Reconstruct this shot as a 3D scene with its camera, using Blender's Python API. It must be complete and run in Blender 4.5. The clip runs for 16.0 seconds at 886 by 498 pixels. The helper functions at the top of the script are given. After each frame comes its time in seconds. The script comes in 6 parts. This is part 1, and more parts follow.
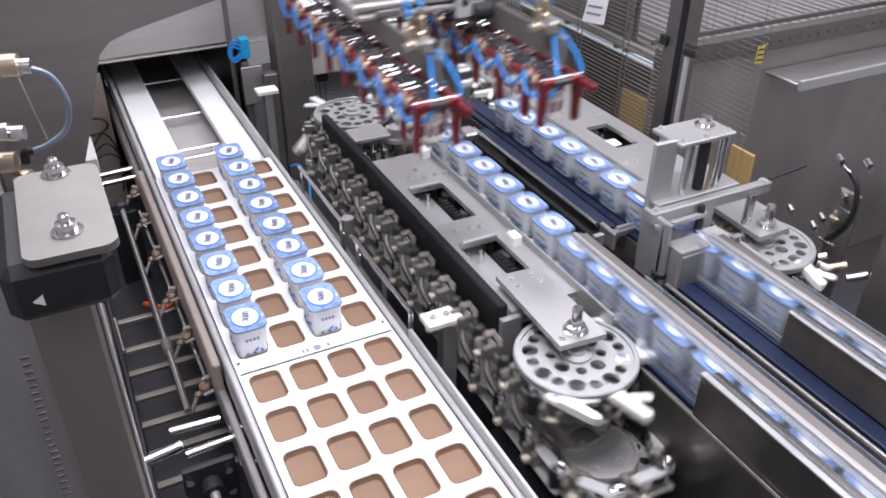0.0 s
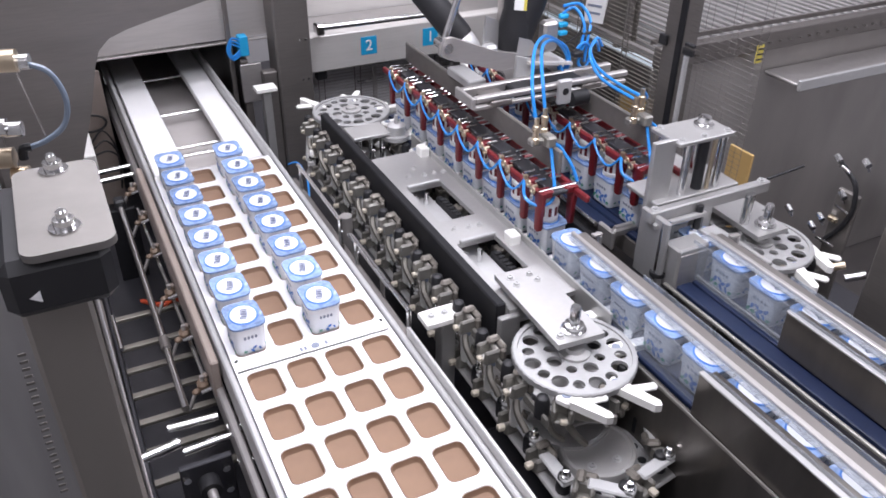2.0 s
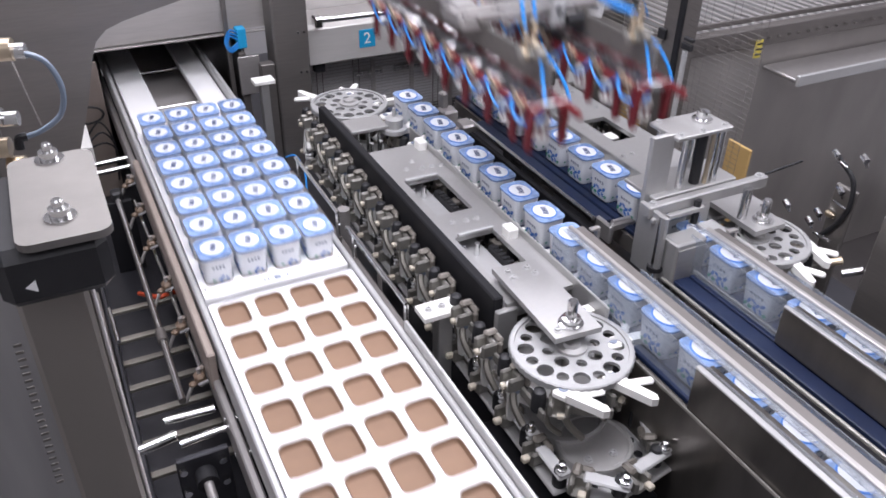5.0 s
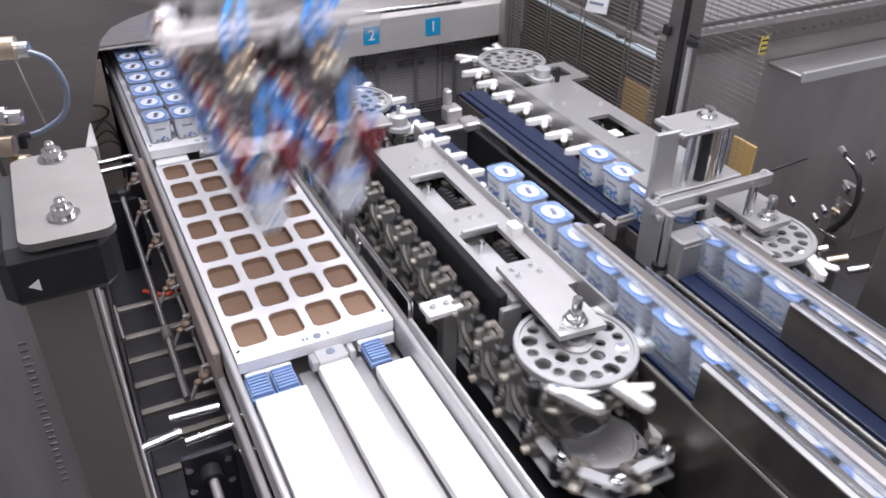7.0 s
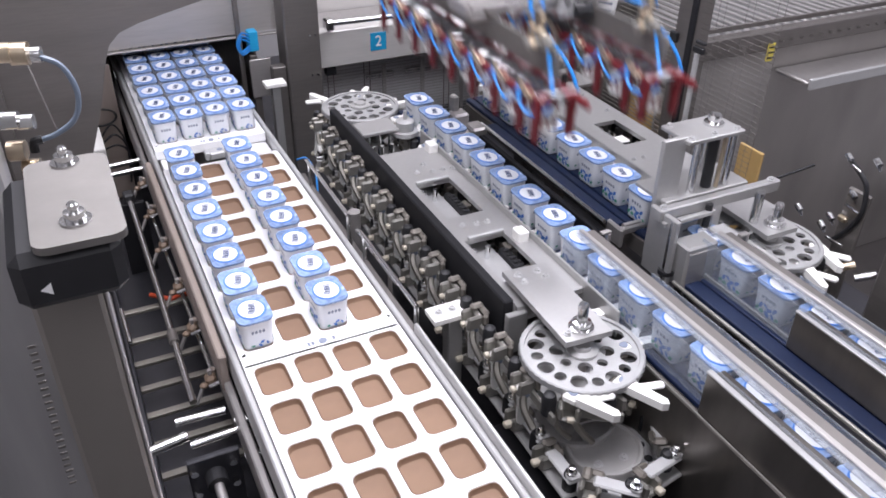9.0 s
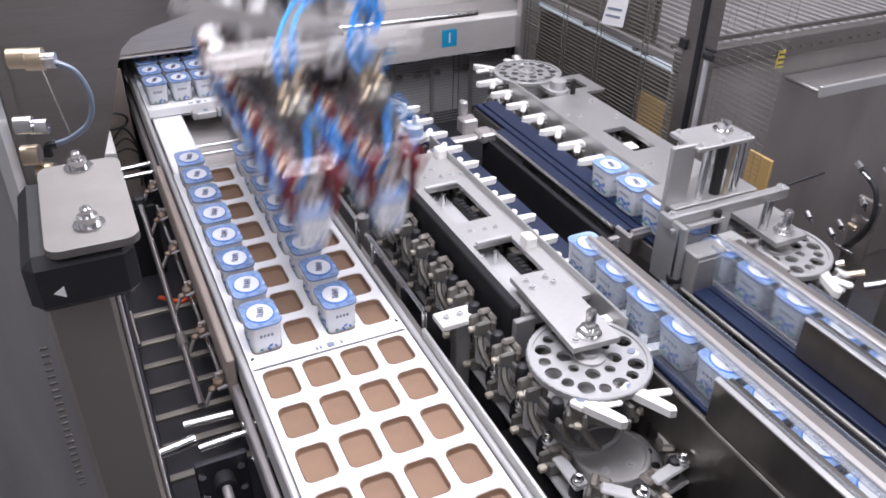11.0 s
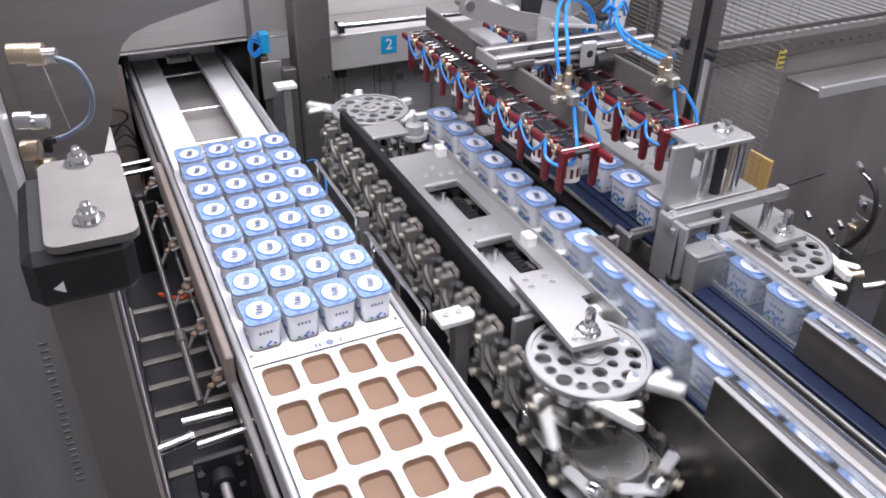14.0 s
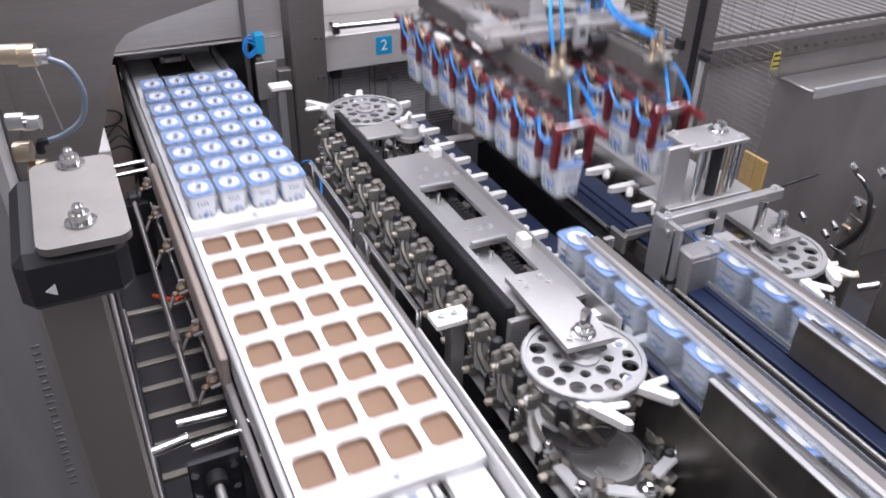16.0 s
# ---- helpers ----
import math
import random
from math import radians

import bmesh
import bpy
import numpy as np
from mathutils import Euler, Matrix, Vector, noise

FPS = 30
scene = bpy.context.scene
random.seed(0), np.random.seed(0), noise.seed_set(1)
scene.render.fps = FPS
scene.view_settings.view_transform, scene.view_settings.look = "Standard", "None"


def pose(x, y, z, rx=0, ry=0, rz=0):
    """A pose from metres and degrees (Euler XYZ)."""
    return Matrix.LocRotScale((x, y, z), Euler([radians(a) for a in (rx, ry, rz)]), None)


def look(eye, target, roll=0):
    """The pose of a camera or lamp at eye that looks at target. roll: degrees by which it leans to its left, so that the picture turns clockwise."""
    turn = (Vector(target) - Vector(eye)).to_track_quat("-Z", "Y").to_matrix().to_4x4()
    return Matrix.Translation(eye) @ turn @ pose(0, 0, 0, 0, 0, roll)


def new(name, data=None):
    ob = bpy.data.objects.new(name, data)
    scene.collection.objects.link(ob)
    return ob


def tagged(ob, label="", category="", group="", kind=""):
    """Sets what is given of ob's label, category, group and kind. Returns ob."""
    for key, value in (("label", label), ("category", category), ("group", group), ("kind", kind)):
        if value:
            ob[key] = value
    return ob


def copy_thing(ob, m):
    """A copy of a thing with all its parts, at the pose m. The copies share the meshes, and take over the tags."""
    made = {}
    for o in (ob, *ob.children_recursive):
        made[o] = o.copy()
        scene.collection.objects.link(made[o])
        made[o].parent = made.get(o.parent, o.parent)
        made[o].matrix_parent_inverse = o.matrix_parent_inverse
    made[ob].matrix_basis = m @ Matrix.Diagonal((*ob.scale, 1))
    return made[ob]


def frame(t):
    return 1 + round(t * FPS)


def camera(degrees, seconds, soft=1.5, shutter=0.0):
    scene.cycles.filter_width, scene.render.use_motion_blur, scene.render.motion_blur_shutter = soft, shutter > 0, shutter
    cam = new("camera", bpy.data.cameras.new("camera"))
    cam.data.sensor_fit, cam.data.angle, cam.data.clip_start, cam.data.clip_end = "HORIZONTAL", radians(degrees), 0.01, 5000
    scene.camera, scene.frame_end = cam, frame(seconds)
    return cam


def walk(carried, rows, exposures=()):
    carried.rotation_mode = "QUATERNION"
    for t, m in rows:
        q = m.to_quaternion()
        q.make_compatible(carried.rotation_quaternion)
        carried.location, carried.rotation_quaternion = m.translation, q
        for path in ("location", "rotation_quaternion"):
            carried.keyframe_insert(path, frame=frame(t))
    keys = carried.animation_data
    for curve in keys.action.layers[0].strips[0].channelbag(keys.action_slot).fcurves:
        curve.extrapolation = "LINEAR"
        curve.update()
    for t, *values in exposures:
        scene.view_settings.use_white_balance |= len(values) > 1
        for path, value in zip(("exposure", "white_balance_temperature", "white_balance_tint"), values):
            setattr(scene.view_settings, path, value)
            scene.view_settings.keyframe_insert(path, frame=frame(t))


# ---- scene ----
# Camera: almost still, drifting by a degree or two.
cam = camera(58.0, 16.0, soft=1.7, shutter=1.0)
PATH = [
    (0.0, -0.2096, -1.2445, 0.9938, 57.375, -0.372, -26.583),
    (0.5, -0.2100, -1.2434, 0.9926, 57.265, -0.354, -26.619),
    (1.0, -0.2095, -1.2444, 0.9936, 57.407, -0.432, -26.527),
    (1.5, -0.2086, -1.2431, 0.9922, 57.208, -0.459, -26.807),
    (2.0, -0.2095, -1.2440, 0.9928, 57.284, -0.612, -26.563),
    (2.5, -0.2094, -1.2443, 0.9931, 57.302, -0.625, -26.551),
    (3.0, -0.2101, -1.2438, 0.9931, 57.313, -0.720, -26.490),
    (3.5, -0.2103, -1.2439, 0.9926, 57.204, -0.708, -26.348),
    (4.0, -0.2094, -1.2432, 0.9913, 57.055, -0.870, -26.612),
    (6.5, -0.2093, -1.2442, 0.9905, 56.746, -0.917, -26.414),
    (7.0, -0.2080, -1.2429, 0.9905, 56.670, -0.682, -26.321),
    (7.5, -0.2092, -1.2456, 0.9923, 56.818, -0.551, -25.979),
    (8.0, -0.2103, -1.2433, 0.9915, 56.828, -0.525, -25.918),
    (8.5, -0.2105, -1.2429, 0.9916, 56.971, -0.728, -25.929),
    (11.0, -0.2117, -1.2456, 0.9946, 57.369, -0.735, -25.150),
    (11.5, -0.2141, -1.2436, 0.9948, 57.561, -0.803, -24.810),
    (12.0, -0.2136, -1.2451, 0.9949, 57.462, -0.770, -24.805),
    (12.5, -0.2135, -1.2446, 0.9946, 57.369, -0.894, -24.764),
    (13.0, -0.2128, -1.2456, 0.9950, 57.370, -0.946, -24.823),
    (13.5, -0.2120, -1.2464, 0.9948, 57.389, -0.985, -25.053),
    (14.0, -0.2120, -1.2457, 0.9939, 57.266, -1.029, -24.999),
    (14.5, -0.2119, -1.2457, 0.9944, 57.315, -1.155, -25.022),
    (15.0, -0.2107, -1.2458, 0.9942, 57.253, -1.120, -25.211),
    (15.5, -0.2105, -1.2457, 0.9944, 57.261, -1.139, -25.209),
    (16.0, -0.2107, -1.2439, 0.9935, 57.318, -1.185, -25.298),
]
walk(cam, [(r[0], pose(*r[1:])) for r in PATH])

# ---- light: unseen lamps high over the machine, two of them added as fill ----
world = bpy.data.worlds.new("hall_light")
scene.world = world
world.use_nodes = True
world.node_tree.nodes["Background"].inputs[0].default_value = (0.75, 0.82, 0.92, 1)
world.node_tree.nodes["Background"].inputs[1].default_value = 0.35
scene.view_settings.exposure = 0.0


def area_lamp(name, at, target, sx, sy, watts, colour):
    data = bpy.data.lights.new(name, "AREA")
    data.shape, data.size, data.size_y = "RECTANGLE", sx, sy
    data.energy, data.color = watts, colour
    ob = new(name, data)
    ob.matrix_world = look(at, target)
    return tagged(ob, "unseen lamp panel over the machine", "lamp", kind="structure")


area_lamp("ceiling_lamp_1", (0.15, -0.35, 1.75), (0.2, -0.1, 0), 0.9, 0.6, 32, (0.97, 0.955, 1.05))
area_lamp("ceiling_lamp_2", (0.9, 1.2, 2.1), (0.7, 0.5, 0), 1.6, 0.7, 50, (0.97, 0.955, 1.06))
# added fill: a broad panel that softens shadows, a second that brightens front faces
area_lamp("fill_lamp_4", (0.2, 0.6, 2.9), (0.2, 0.6, 0), 3.0, 3.0, 84, (0.985, 0.955, 1.05))
area_lamp("fill_lamp_5", (-0.5, -2.5, 2.7), (0.3, 0.0, 0), 1.6, 1.2, 26, (0.97, 0.955, 1.05))
area_lamp("ceiling_lamp_3", (1.9, -0.6, 1.9), (0.8, 0.1, 0), 0.8, 1.2, 24, (0.97, 0.955, 1.06))


# ---- materials ----
def mat(name, base, rough=0.5, metal=0.0, var=0.08, scale=30.0, bump=0.05, stretch=(1, 1, 1), spec=0.5, trans=0.0, fine=6.0):
    m = bpy.data.materials.new(name)
    m.use_nodes = True
    nt = m.node_tree
    b = nt.nodes["Principled BSDF"]
    b.inputs["Metallic"].default_value = metal
    b.inputs["Specular IOR Level"].default_value = spec
    b.inputs["Transmission Weight"].default_value = trans
    tc = nt.nodes.new("ShaderNodeTexCoord")
    mp = nt.nodes.new("ShaderNodeMapping")
    mp.inputs["Scale"].default_value = stretch
    nt.links.new(tc.outputs["Object"], mp.inputs["Vector"])
    n1 = nt.nodes.new("ShaderNodeTexNoise")
    n1.inputs["Scale"].default_value, n1.inputs["Detail"].default_value = scale, 4
    n2 = nt.nodes.new("ShaderNodeTexNoise")
    n2.inputs["Scale"].default_value, n2.inputs["Detail"].default_value = scale / fine, 3
    oi = nt.nodes.new("ShaderNodeObjectInfo")
    for n in (n1, n2):
        nt.links.new(mp.outputs[0], n.inputs["Vector"])
    add = nt.nodes.new("ShaderNodeMath")
    add.operation = "ADD"
    nt.links.new(n1.outputs["Fac"], add.inputs[0])
    nt.links.new(n2.outputs["Fac"], add.inputs[1])
    add2 = nt.nodes.new("ShaderNodeMath")
    add2.operation = "MULTIPLY_ADD"
    nt.links.new(oi.outputs["Random"], add2.inputs[0])
    add2.inputs[1].default_value = 0.4
    nt.links.new(add.outputs[0], add2.inputs[2])
    mr = nt.nodes.new("ShaderNodeMapRange")
    mr.inputs["From Min"].default_value, mr.inputs["From Max"].default_value = 0.6, 1.8
    nt.links.new(add2.outputs[0], mr.inputs["Value"])
    mix = nt.nodes.new("ShaderNodeMix")
    mix.data_type = "RGBA"
    lo = [max(0, c * (1 - var)) for c in base]
    hi = [min(1, c * (1 + var)) for c in base]
    mix.inputs["A"].default_value, mix.inputs["B"].default_value = (*lo, 1), (*hi, 1)
    nt.links.new(mr.outputs[0], mix.inputs["Factor"])
    nt.links.new(mix.outputs["Result"], b.inputs["Base Color"])
    rr = nt.nodes.new("ShaderNodeMapRange")
    rr.inputs["To Min"].default_value, rr.inputs["To Max"].default_value = rough * 0.8, min(1, rough * 1.2)
    nt.links.new(n2.outputs["Fac"], rr.inputs["Value"])
    nt.links.new(rr.outputs[0], b.inputs["Roughness"])
    if bump:
        bp = nt.nodes.new("ShaderNodeBump")
        bp.inputs["Strength"].default_value, bp.inputs["Distance"].default_value = bump, 0.002
        nt.links.new(n1.outputs["Fac"], bp.inputs["Height"])
        nt.links.new(bp.outputs[0], b.inputs["Normal"])
    return m


STEEL = mat("brushed_steel", (0.46, 0.44, 0.43), 0.42, 0.75, 0.12, 40, 0.08, (1, 1, 12))
# brown steel; broad colour blotches imitate blurred reflections
SHEEN_BROWN = mat("brown_steel_painted_sheen", (0.25, 0.23, 0.21), 0.34, 0.55, 0.4, 5, 0.03, (1, 1, 0.5))
BEAM = mat("pale_satin_sheet", (0.62, 0.60, 0.58), 0.45, 0.25, 0.10, 14, 0.04, (1, 1, 10))
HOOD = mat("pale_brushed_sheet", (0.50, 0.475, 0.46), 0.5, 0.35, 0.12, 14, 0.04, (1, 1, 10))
WORN = mat("worn_steel_plate", (0.18, 0.17, 0.16), 0.5, 0.5, 0.18, 50, 0.08)
# dark steel with the patchy sheen of reflections put into its colour
COVER = mat("dark_steel_painted_sheen", (0.19, 0.175, 0.16), 0.30, 0.85, 0.45, 6, 0.03, (1, 3, 1))
CARRIER = mat("oily_cast_steel", (0.24, 0.225, 0.20), 0.42, 0.7, 0.2, 60, 0.06)
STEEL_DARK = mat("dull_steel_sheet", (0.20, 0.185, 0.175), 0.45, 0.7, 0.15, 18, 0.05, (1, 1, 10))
POLISH = mat("mirror_worn_steel", (0.45, 0.44, 0.43), 0.30, 0.25, 0.18, 30, 0.03)
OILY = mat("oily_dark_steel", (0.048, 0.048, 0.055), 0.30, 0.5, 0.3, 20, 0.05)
# bright steel; coarse noise paints in streaky reflections as lighter and darker tone
PANEL = mat("bright_steel_painted_sheen", (0.42, 0.40, 0.38), 0.38, 0.7, 0.40, 4, 0.03, (1, 1, 0.4))
# satin steel; stretched colour noise paints upright reflection streaks
NEAR_STEEL = mat("sheen_streaked_column_steel", (0.36, 0.355, 0.355), 0.42, 0.4, 0.45, 26, 0.03, (1, 1, 0.10))
ZINC = mat("zinc_cast_link", (0.25, 0.24, 0.22), 0.40, 0.55, 0.22, 60, 0.06)
CHROME = mat("polished_steel", (0.72, 0.72, 0.72), 0.16, 1.0, 0.05, 60, 0.0)
ALU = mat("bead_blasted_aluminium", (0.47, 0.465, 0.46), 0.42, 0.7, 0.06, 90, 0.05)
ALU_PALE = mat("cast_pale_aluminium", (0.50, 0.50, 0.50), 0.5, 0.5, 0.06, 70, 0.05)
SLIDE = mat("white_slide_plastic", (0.80, 0.80, 0.80), 0.4, 0, 0.03, 20, 0.02)
TRAY_WHITE = mat("white_tray_plastic", (0.80, 0.80, 0.81), 0.38, 0, 0.03, 25, 0.03)
CARTON = mat("brown_carton", (0.225, 0.140, 0.092), 0.75, 0, 0.12, 30, 0.08)
BLACK = mat("black_plastic", (0.017, 0.017, 0.019), 0.5, 0, 0.2, 60, 0.05, spec=0.35)
RUBBER = mat("black_rubber_bar", (0.011, 0.011, 0.013), 0.6, 0, 0.25, 25, 0.06, spec=0.25)
BLUE_BELT = mat("blue_belt", (0.006, 0.014, 0.045), 0.45, 0, 0.12, 80, 0.1)
BLUE_PAD = mat("pale_blue_ribbed_pad", (0.20, 0.30, 0.52), 0.5, 0, 0.08, 40, 0.03)
BLUE_HOSE = mat("blue_air_hose", (0.02, 0.22, 0.62), 0.3, 0, 0.08, 40, 0.0)
RED = mat("red_anodised_finger", (0.15, 0.011, 0.016), 0.38, 0.25, 0.15, 60, 0.03)
WHITE_LUG = mat("white_lug_plastic", (0.80, 0.79, 0.76), 0.45, 0, 0.05, 40, 0.03)
CLAMP = mat("brown_cast_clamp", (0.17, 0.12, 0.085), 0.5, 0.2, 0.3, 60, 0.08)
IVORY = mat("ivory_clip_plastic", (0.42, 0.38, 0.31), 0.5, 0, 0.12, 50, 0.04)
BRASS = mat("nickel_brass_fitting", (0.60, 0.50, 0.37), 0.28, 0.95, 0.1, 50, 0.0)
SIGN_BLUE = mat("blue_sign", (0.01, 0.33, 0.62), 0.5, 0, 0.05, 20, 0.0)
WHITE = mat("white_print", (0.82, 0.82, 0.82), 0.5, 0, 0.02, 30, 0.0)
CUP_WHITE = mat("white_cup_plastic", (0.74, 0.76, 0.80), 0.35, 0, 0.04, 40, 0.02)
LID_BLUE = mat("pale_blue_foil", (0.25, 0.36, 0.60), 0.26, 0.1, 0.6, 130, 0.30, spec=0.8, fine=3.0)
LABEL = mat("white_label_print", (0.66, 0.68, 0.72), 0.45, 0, 0.05, 60, 0.03)
WHEEL = mat("worn_cast_aluminium", (0.37, 0.37, 0.37), 0.5, 0.4, 0.10, 60, 0.05)
HOOK = mat("worn_pale_hook_steel", (0.24, 0.22, 0.195), 0.38, 0.55, 0.3, 60, 0.05)
PRINT_NAVY = mat("navy_print", (0.07, 0.09, 0.17), 0.5, 0, 0.05, 30, 0.0)
PRINT_BLUE = mat("blue_print", (0.05, 0.17, 0.50), 0.5, 0, 0.1, 30, 0.0)
PRINT_GREEN = mat("green_print", (0.08, 0.30, 0.22), 0.5, 0, 0.1, 30, 0.0)
GREY_PRINT = mat("grey_print", (0.20, 0.23, 0.30), 0.5, 0, 0.1, 30, 0.0)
YELLOW = mat("yellow_tag", (0.70, 0.58, 0.10), 0.5, 0, 0.05, 30, 0.0)
TAN = mat("tan_board", (0.50, 0.33, 0.13), 0.6, 0, 0.12, 14, 0.04)
ORANGE = mat("orange_cable", (0.45, 0.06, 0.02), 0.5, 0, 0.1, 30, 0.0)
PINKISH = mat("worn_pink_plastic_strip", (0.30, 0.25, 0.22), 0.55, 0, 0.15, 30, 0.05)
DARK_FLOOR = mat("dark_machine_bed", (0.10, 0.092, 0.09), 0.42, 0.4, 0.3, 8, 0.05)
WALL = mat("hall_wall", (0.66, 0.65, 0.66), 0.6, 0, 0.1, 3, 0.02)
GREY_HOSE = mat("grey_hose", (0.16, 0.20, 0.26), 0.4, 0, 0.1, 30, 0.0)


def glass_mat(name, lo, hi):
    m = bpy.data.materials.new(name)
    m.use_nodes = True
    nt = m.node_tree
    b = nt.nodes["Principled BSDF"]
    nt.nodes.remove(b)
    out = nt.nodes["Material Output"]
    tr = nt.nodes.new("ShaderNodeBsdfTransparent")
    tr.inputs[0].default_value = (0.82, 0.85, 0.89, 1)
    gl = nt.nodes.new("ShaderNodeBsdfGlossy")
    gl.inputs["Roughness"].default_value = 0.25
    mx = nt.nodes.new("ShaderNodeMixShader")
    mx.inputs[0].default_value = 0.09
    nt.links.new(tr.outputs[0], mx.inputs[1])
    nt.links.new(gl.outputs[0], mx.inputs[2])
    # a film of dust and fine scratches
    df = nt.nodes.new("ShaderNodeBsdfDiffuse")
    df.inputs[0].default_value = (0.55, 0.58, 0.62, 1)
    nz = nt.nodes.new("ShaderNodeTexNoise")
    nz.inputs["Scale"].default_value = 14
    rg = nt.nodes.new("ShaderNodeMapRange")
    rg.inputs["From Min"].default_value, rg.inputs["From Max"].default_value = 0.3, 0.7
    rg.inputs["To Min"].default_value, rg.inputs["To Max"].default_value = lo, hi
    mx2 = nt.nodes.new("ShaderNodeMixShader")
    nt.links.new(nz.outputs["Fac"], rg.inputs["Value"])
    nt.links.new(rg.outputs[0], mx2.inputs[0])
    nt.links.new(mx.outputs[0], mx2.inputs[1])
    nt.links.new(df.outputs[0], mx2.inputs[2])
    nt.links.new(mx2.outputs[0], out.inputs[0])
    return m


CLEAR = glass_mat("clear_guard_sheet", 0.05, 0.18)
FROST = glass_mat("hazy_guard_sheet", 0.10, 0.26)


# pale deck sheet whose brightness is put in as a weak emission
def deck_glow():
    m = bpy.data.materials.new("glowing_pale_deck_sheet")
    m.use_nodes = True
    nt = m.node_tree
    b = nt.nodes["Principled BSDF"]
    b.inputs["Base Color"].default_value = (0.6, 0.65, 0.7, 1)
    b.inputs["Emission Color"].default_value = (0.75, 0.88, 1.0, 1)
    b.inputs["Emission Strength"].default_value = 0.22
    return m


DECK_GLOW = deck_glow()


# ---- building helpers ----
def empty(name, at=(0, 0, 0)):
    ob = new(name)
    ob.empty_display_size = 0.05
    ob.location = at
    return ob


def mesh_of(name, bm, material, smooth=True):
    me = bpy.data.meshes.new(name)
    bm.normal_update()
    bm.to_mesh(me)
    bm.free()
    me.materials.append(material)
    if smooth:
        me.polygons.foreach_set("use_smooth", [True] * len(me.polygons))
        me.set_sharp_from_angle(angle=radians(35))
    return me


def part(name, bm, material, parent=None, label="", at=None):
    me = bm if isinstance(bm, bpy.types.Mesh) else mesh_of(name, bm, material)
    ob = new(name, me)
    if parent:
        ob.parent = parent
    if at:
        ob.location = at
    if label:
        ob["label"] = label
    return ob


def box(bm, c, s, bevel=0.002, rot=None):
    """A box with chamfered edges, centre c, size s."""
    t = bmesh.new()
    bmesh.ops.create_cube(t, size=1)
    bmesh.ops.scale(t, vec=s, verts=t.verts)
    bv = min(bevel, 0.4 * min(s))
    if bv > 0:
        bmesh.ops.bevel(t, geom=t.edges[:], offset=bv, segments=1, affect="EDGES", profile=0.5)
    if rot is not None:
        bmesh.ops.transform(t, matrix=rot, verts=t.verts)
    bmesh.ops.translate(t, vec=c, verts=t.verts)
    me = bpy.data.meshes.new("tmp")
    t.to_mesh(me)
    t.free()
    bm.from_mesh(me)
    bpy.data.meshes.remove(me)


def B(c, s, bevel=0.002, rot=None):
    bm = bmesh.new()
    box(bm, c, s, bevel, rot)
    return bm


def span(x0, x1, y0, y1, z0, z1, bevel=0.002):
    return B(((x0 + x1) / 2, (y0 + y1) / 2, (z0 + z1) / 2), (abs(x1 - x0), abs(y1 - y0), abs(z1 - z0)), bevel)


def rod(bm, p, q, r, seg=12, r2=None):
    p, q = Vector(p), Vector(q)
    d = q - p
    m = Matrix.Translation((p + q) / 2) @ d.to_track_quat("Z", "Y").to_matrix().to_4x4()
    bmesh.ops.create_cone(bm, cap_ends=True, segments=seg, radius1=r, radius2=r if r2 is None else r2, depth=d.length, matrix=m)


def R(p, q, r, seg=12, r2=None):
    bm = bmesh.new()
    rod(bm, p, q, r, seg, r2)
    return bm


def lathe(bm, prof, seg=24, at=(0, 0, 0)):
    """Turns a profile of (radius, z) round the z axis."""
    rings = []
    for r, z in prof:
        rings.append([bm.verts.new((at[0] + r * math.cos(2 * math.pi * i / seg), at[1] + r * math.sin(2 * math.pi * i / seg), at[2] + z)) for i in range(seg)])
    for a, b in zip(rings, rings[1:]):
        for i in range(seg):
            j = (i + 1) % seg
            bm.faces.new((a[i], a[j], b[j], b[i]))
    bm.faces.new(rings[0][::-1])
    bm.faces.new(rings[-1])


def tube(points, r, seg=8):
    """A hose through points, smoothed."""
    pts = [Vector(p) for p in points]
    fine = []
    n = len(pts)
    for i in range(n - 1):
        p0, p1, p2, p3 = pts[max(i - 1, 0)], pts[i], pts[i + 1], pts[min(i + 2, n - 1)]
        for k in range(6):
            u = k / 6
            fine.append(0.5 * ((2 * p1) + (p2 - p0) * u + (2 * p0 - 5 * p1 + 4 * p2 - p3) * u * u + (3 * p1 - p0 - 3 * p2 + p3) * u ** 3))
    fine.append(pts[-1])
    bm = bmesh.new()
    rings = []
    side = Vector((0.3, 0.5, 0.8))
    for i, p in enumerate(fine):
        d = (fine[min(i + 1, len(fine) - 1)] - fine[max(i - 1, 0)]).normalized()
        u = d.cross(side).normalized()
        v = d.cross(u)
        rings.append([bm.verts.new(p + r * (math.cos(2 * math.pi * k / seg) * u + math.sin(2 * math.pi * k / seg) * v)) for k in range(seg)])
    for a, b in zip(rings, rings[1:]):
        for k in range(seg):
            bm.faces.new((a[k], a[(k + 1) % seg], b[(k + 1) % seg], b[k]))
    bm.faces.new(rings[0])
    bm.faces.new(rings[-1][::-1])
    bmesh.ops.recalc_face_normals(bm, faces=bm.faces)
    return bm


def rrect(hx, hy, r, n=4):
    """Points of a rounded rectangle, anticlockwise."""
    out = []
    for cx, cy, a0 in ((hx - r, hy - r, 0), (-hx + r, hy - r, 90), (-hx + r, -hy + r, 180), (hx - r, -hy + r, 270)):
        for k in range(n + 1):
            a = radians(a0 + 90 * k / n)
            out.append((cx + r * math.cos(a), cy + r * math.sin(a)))
    return out


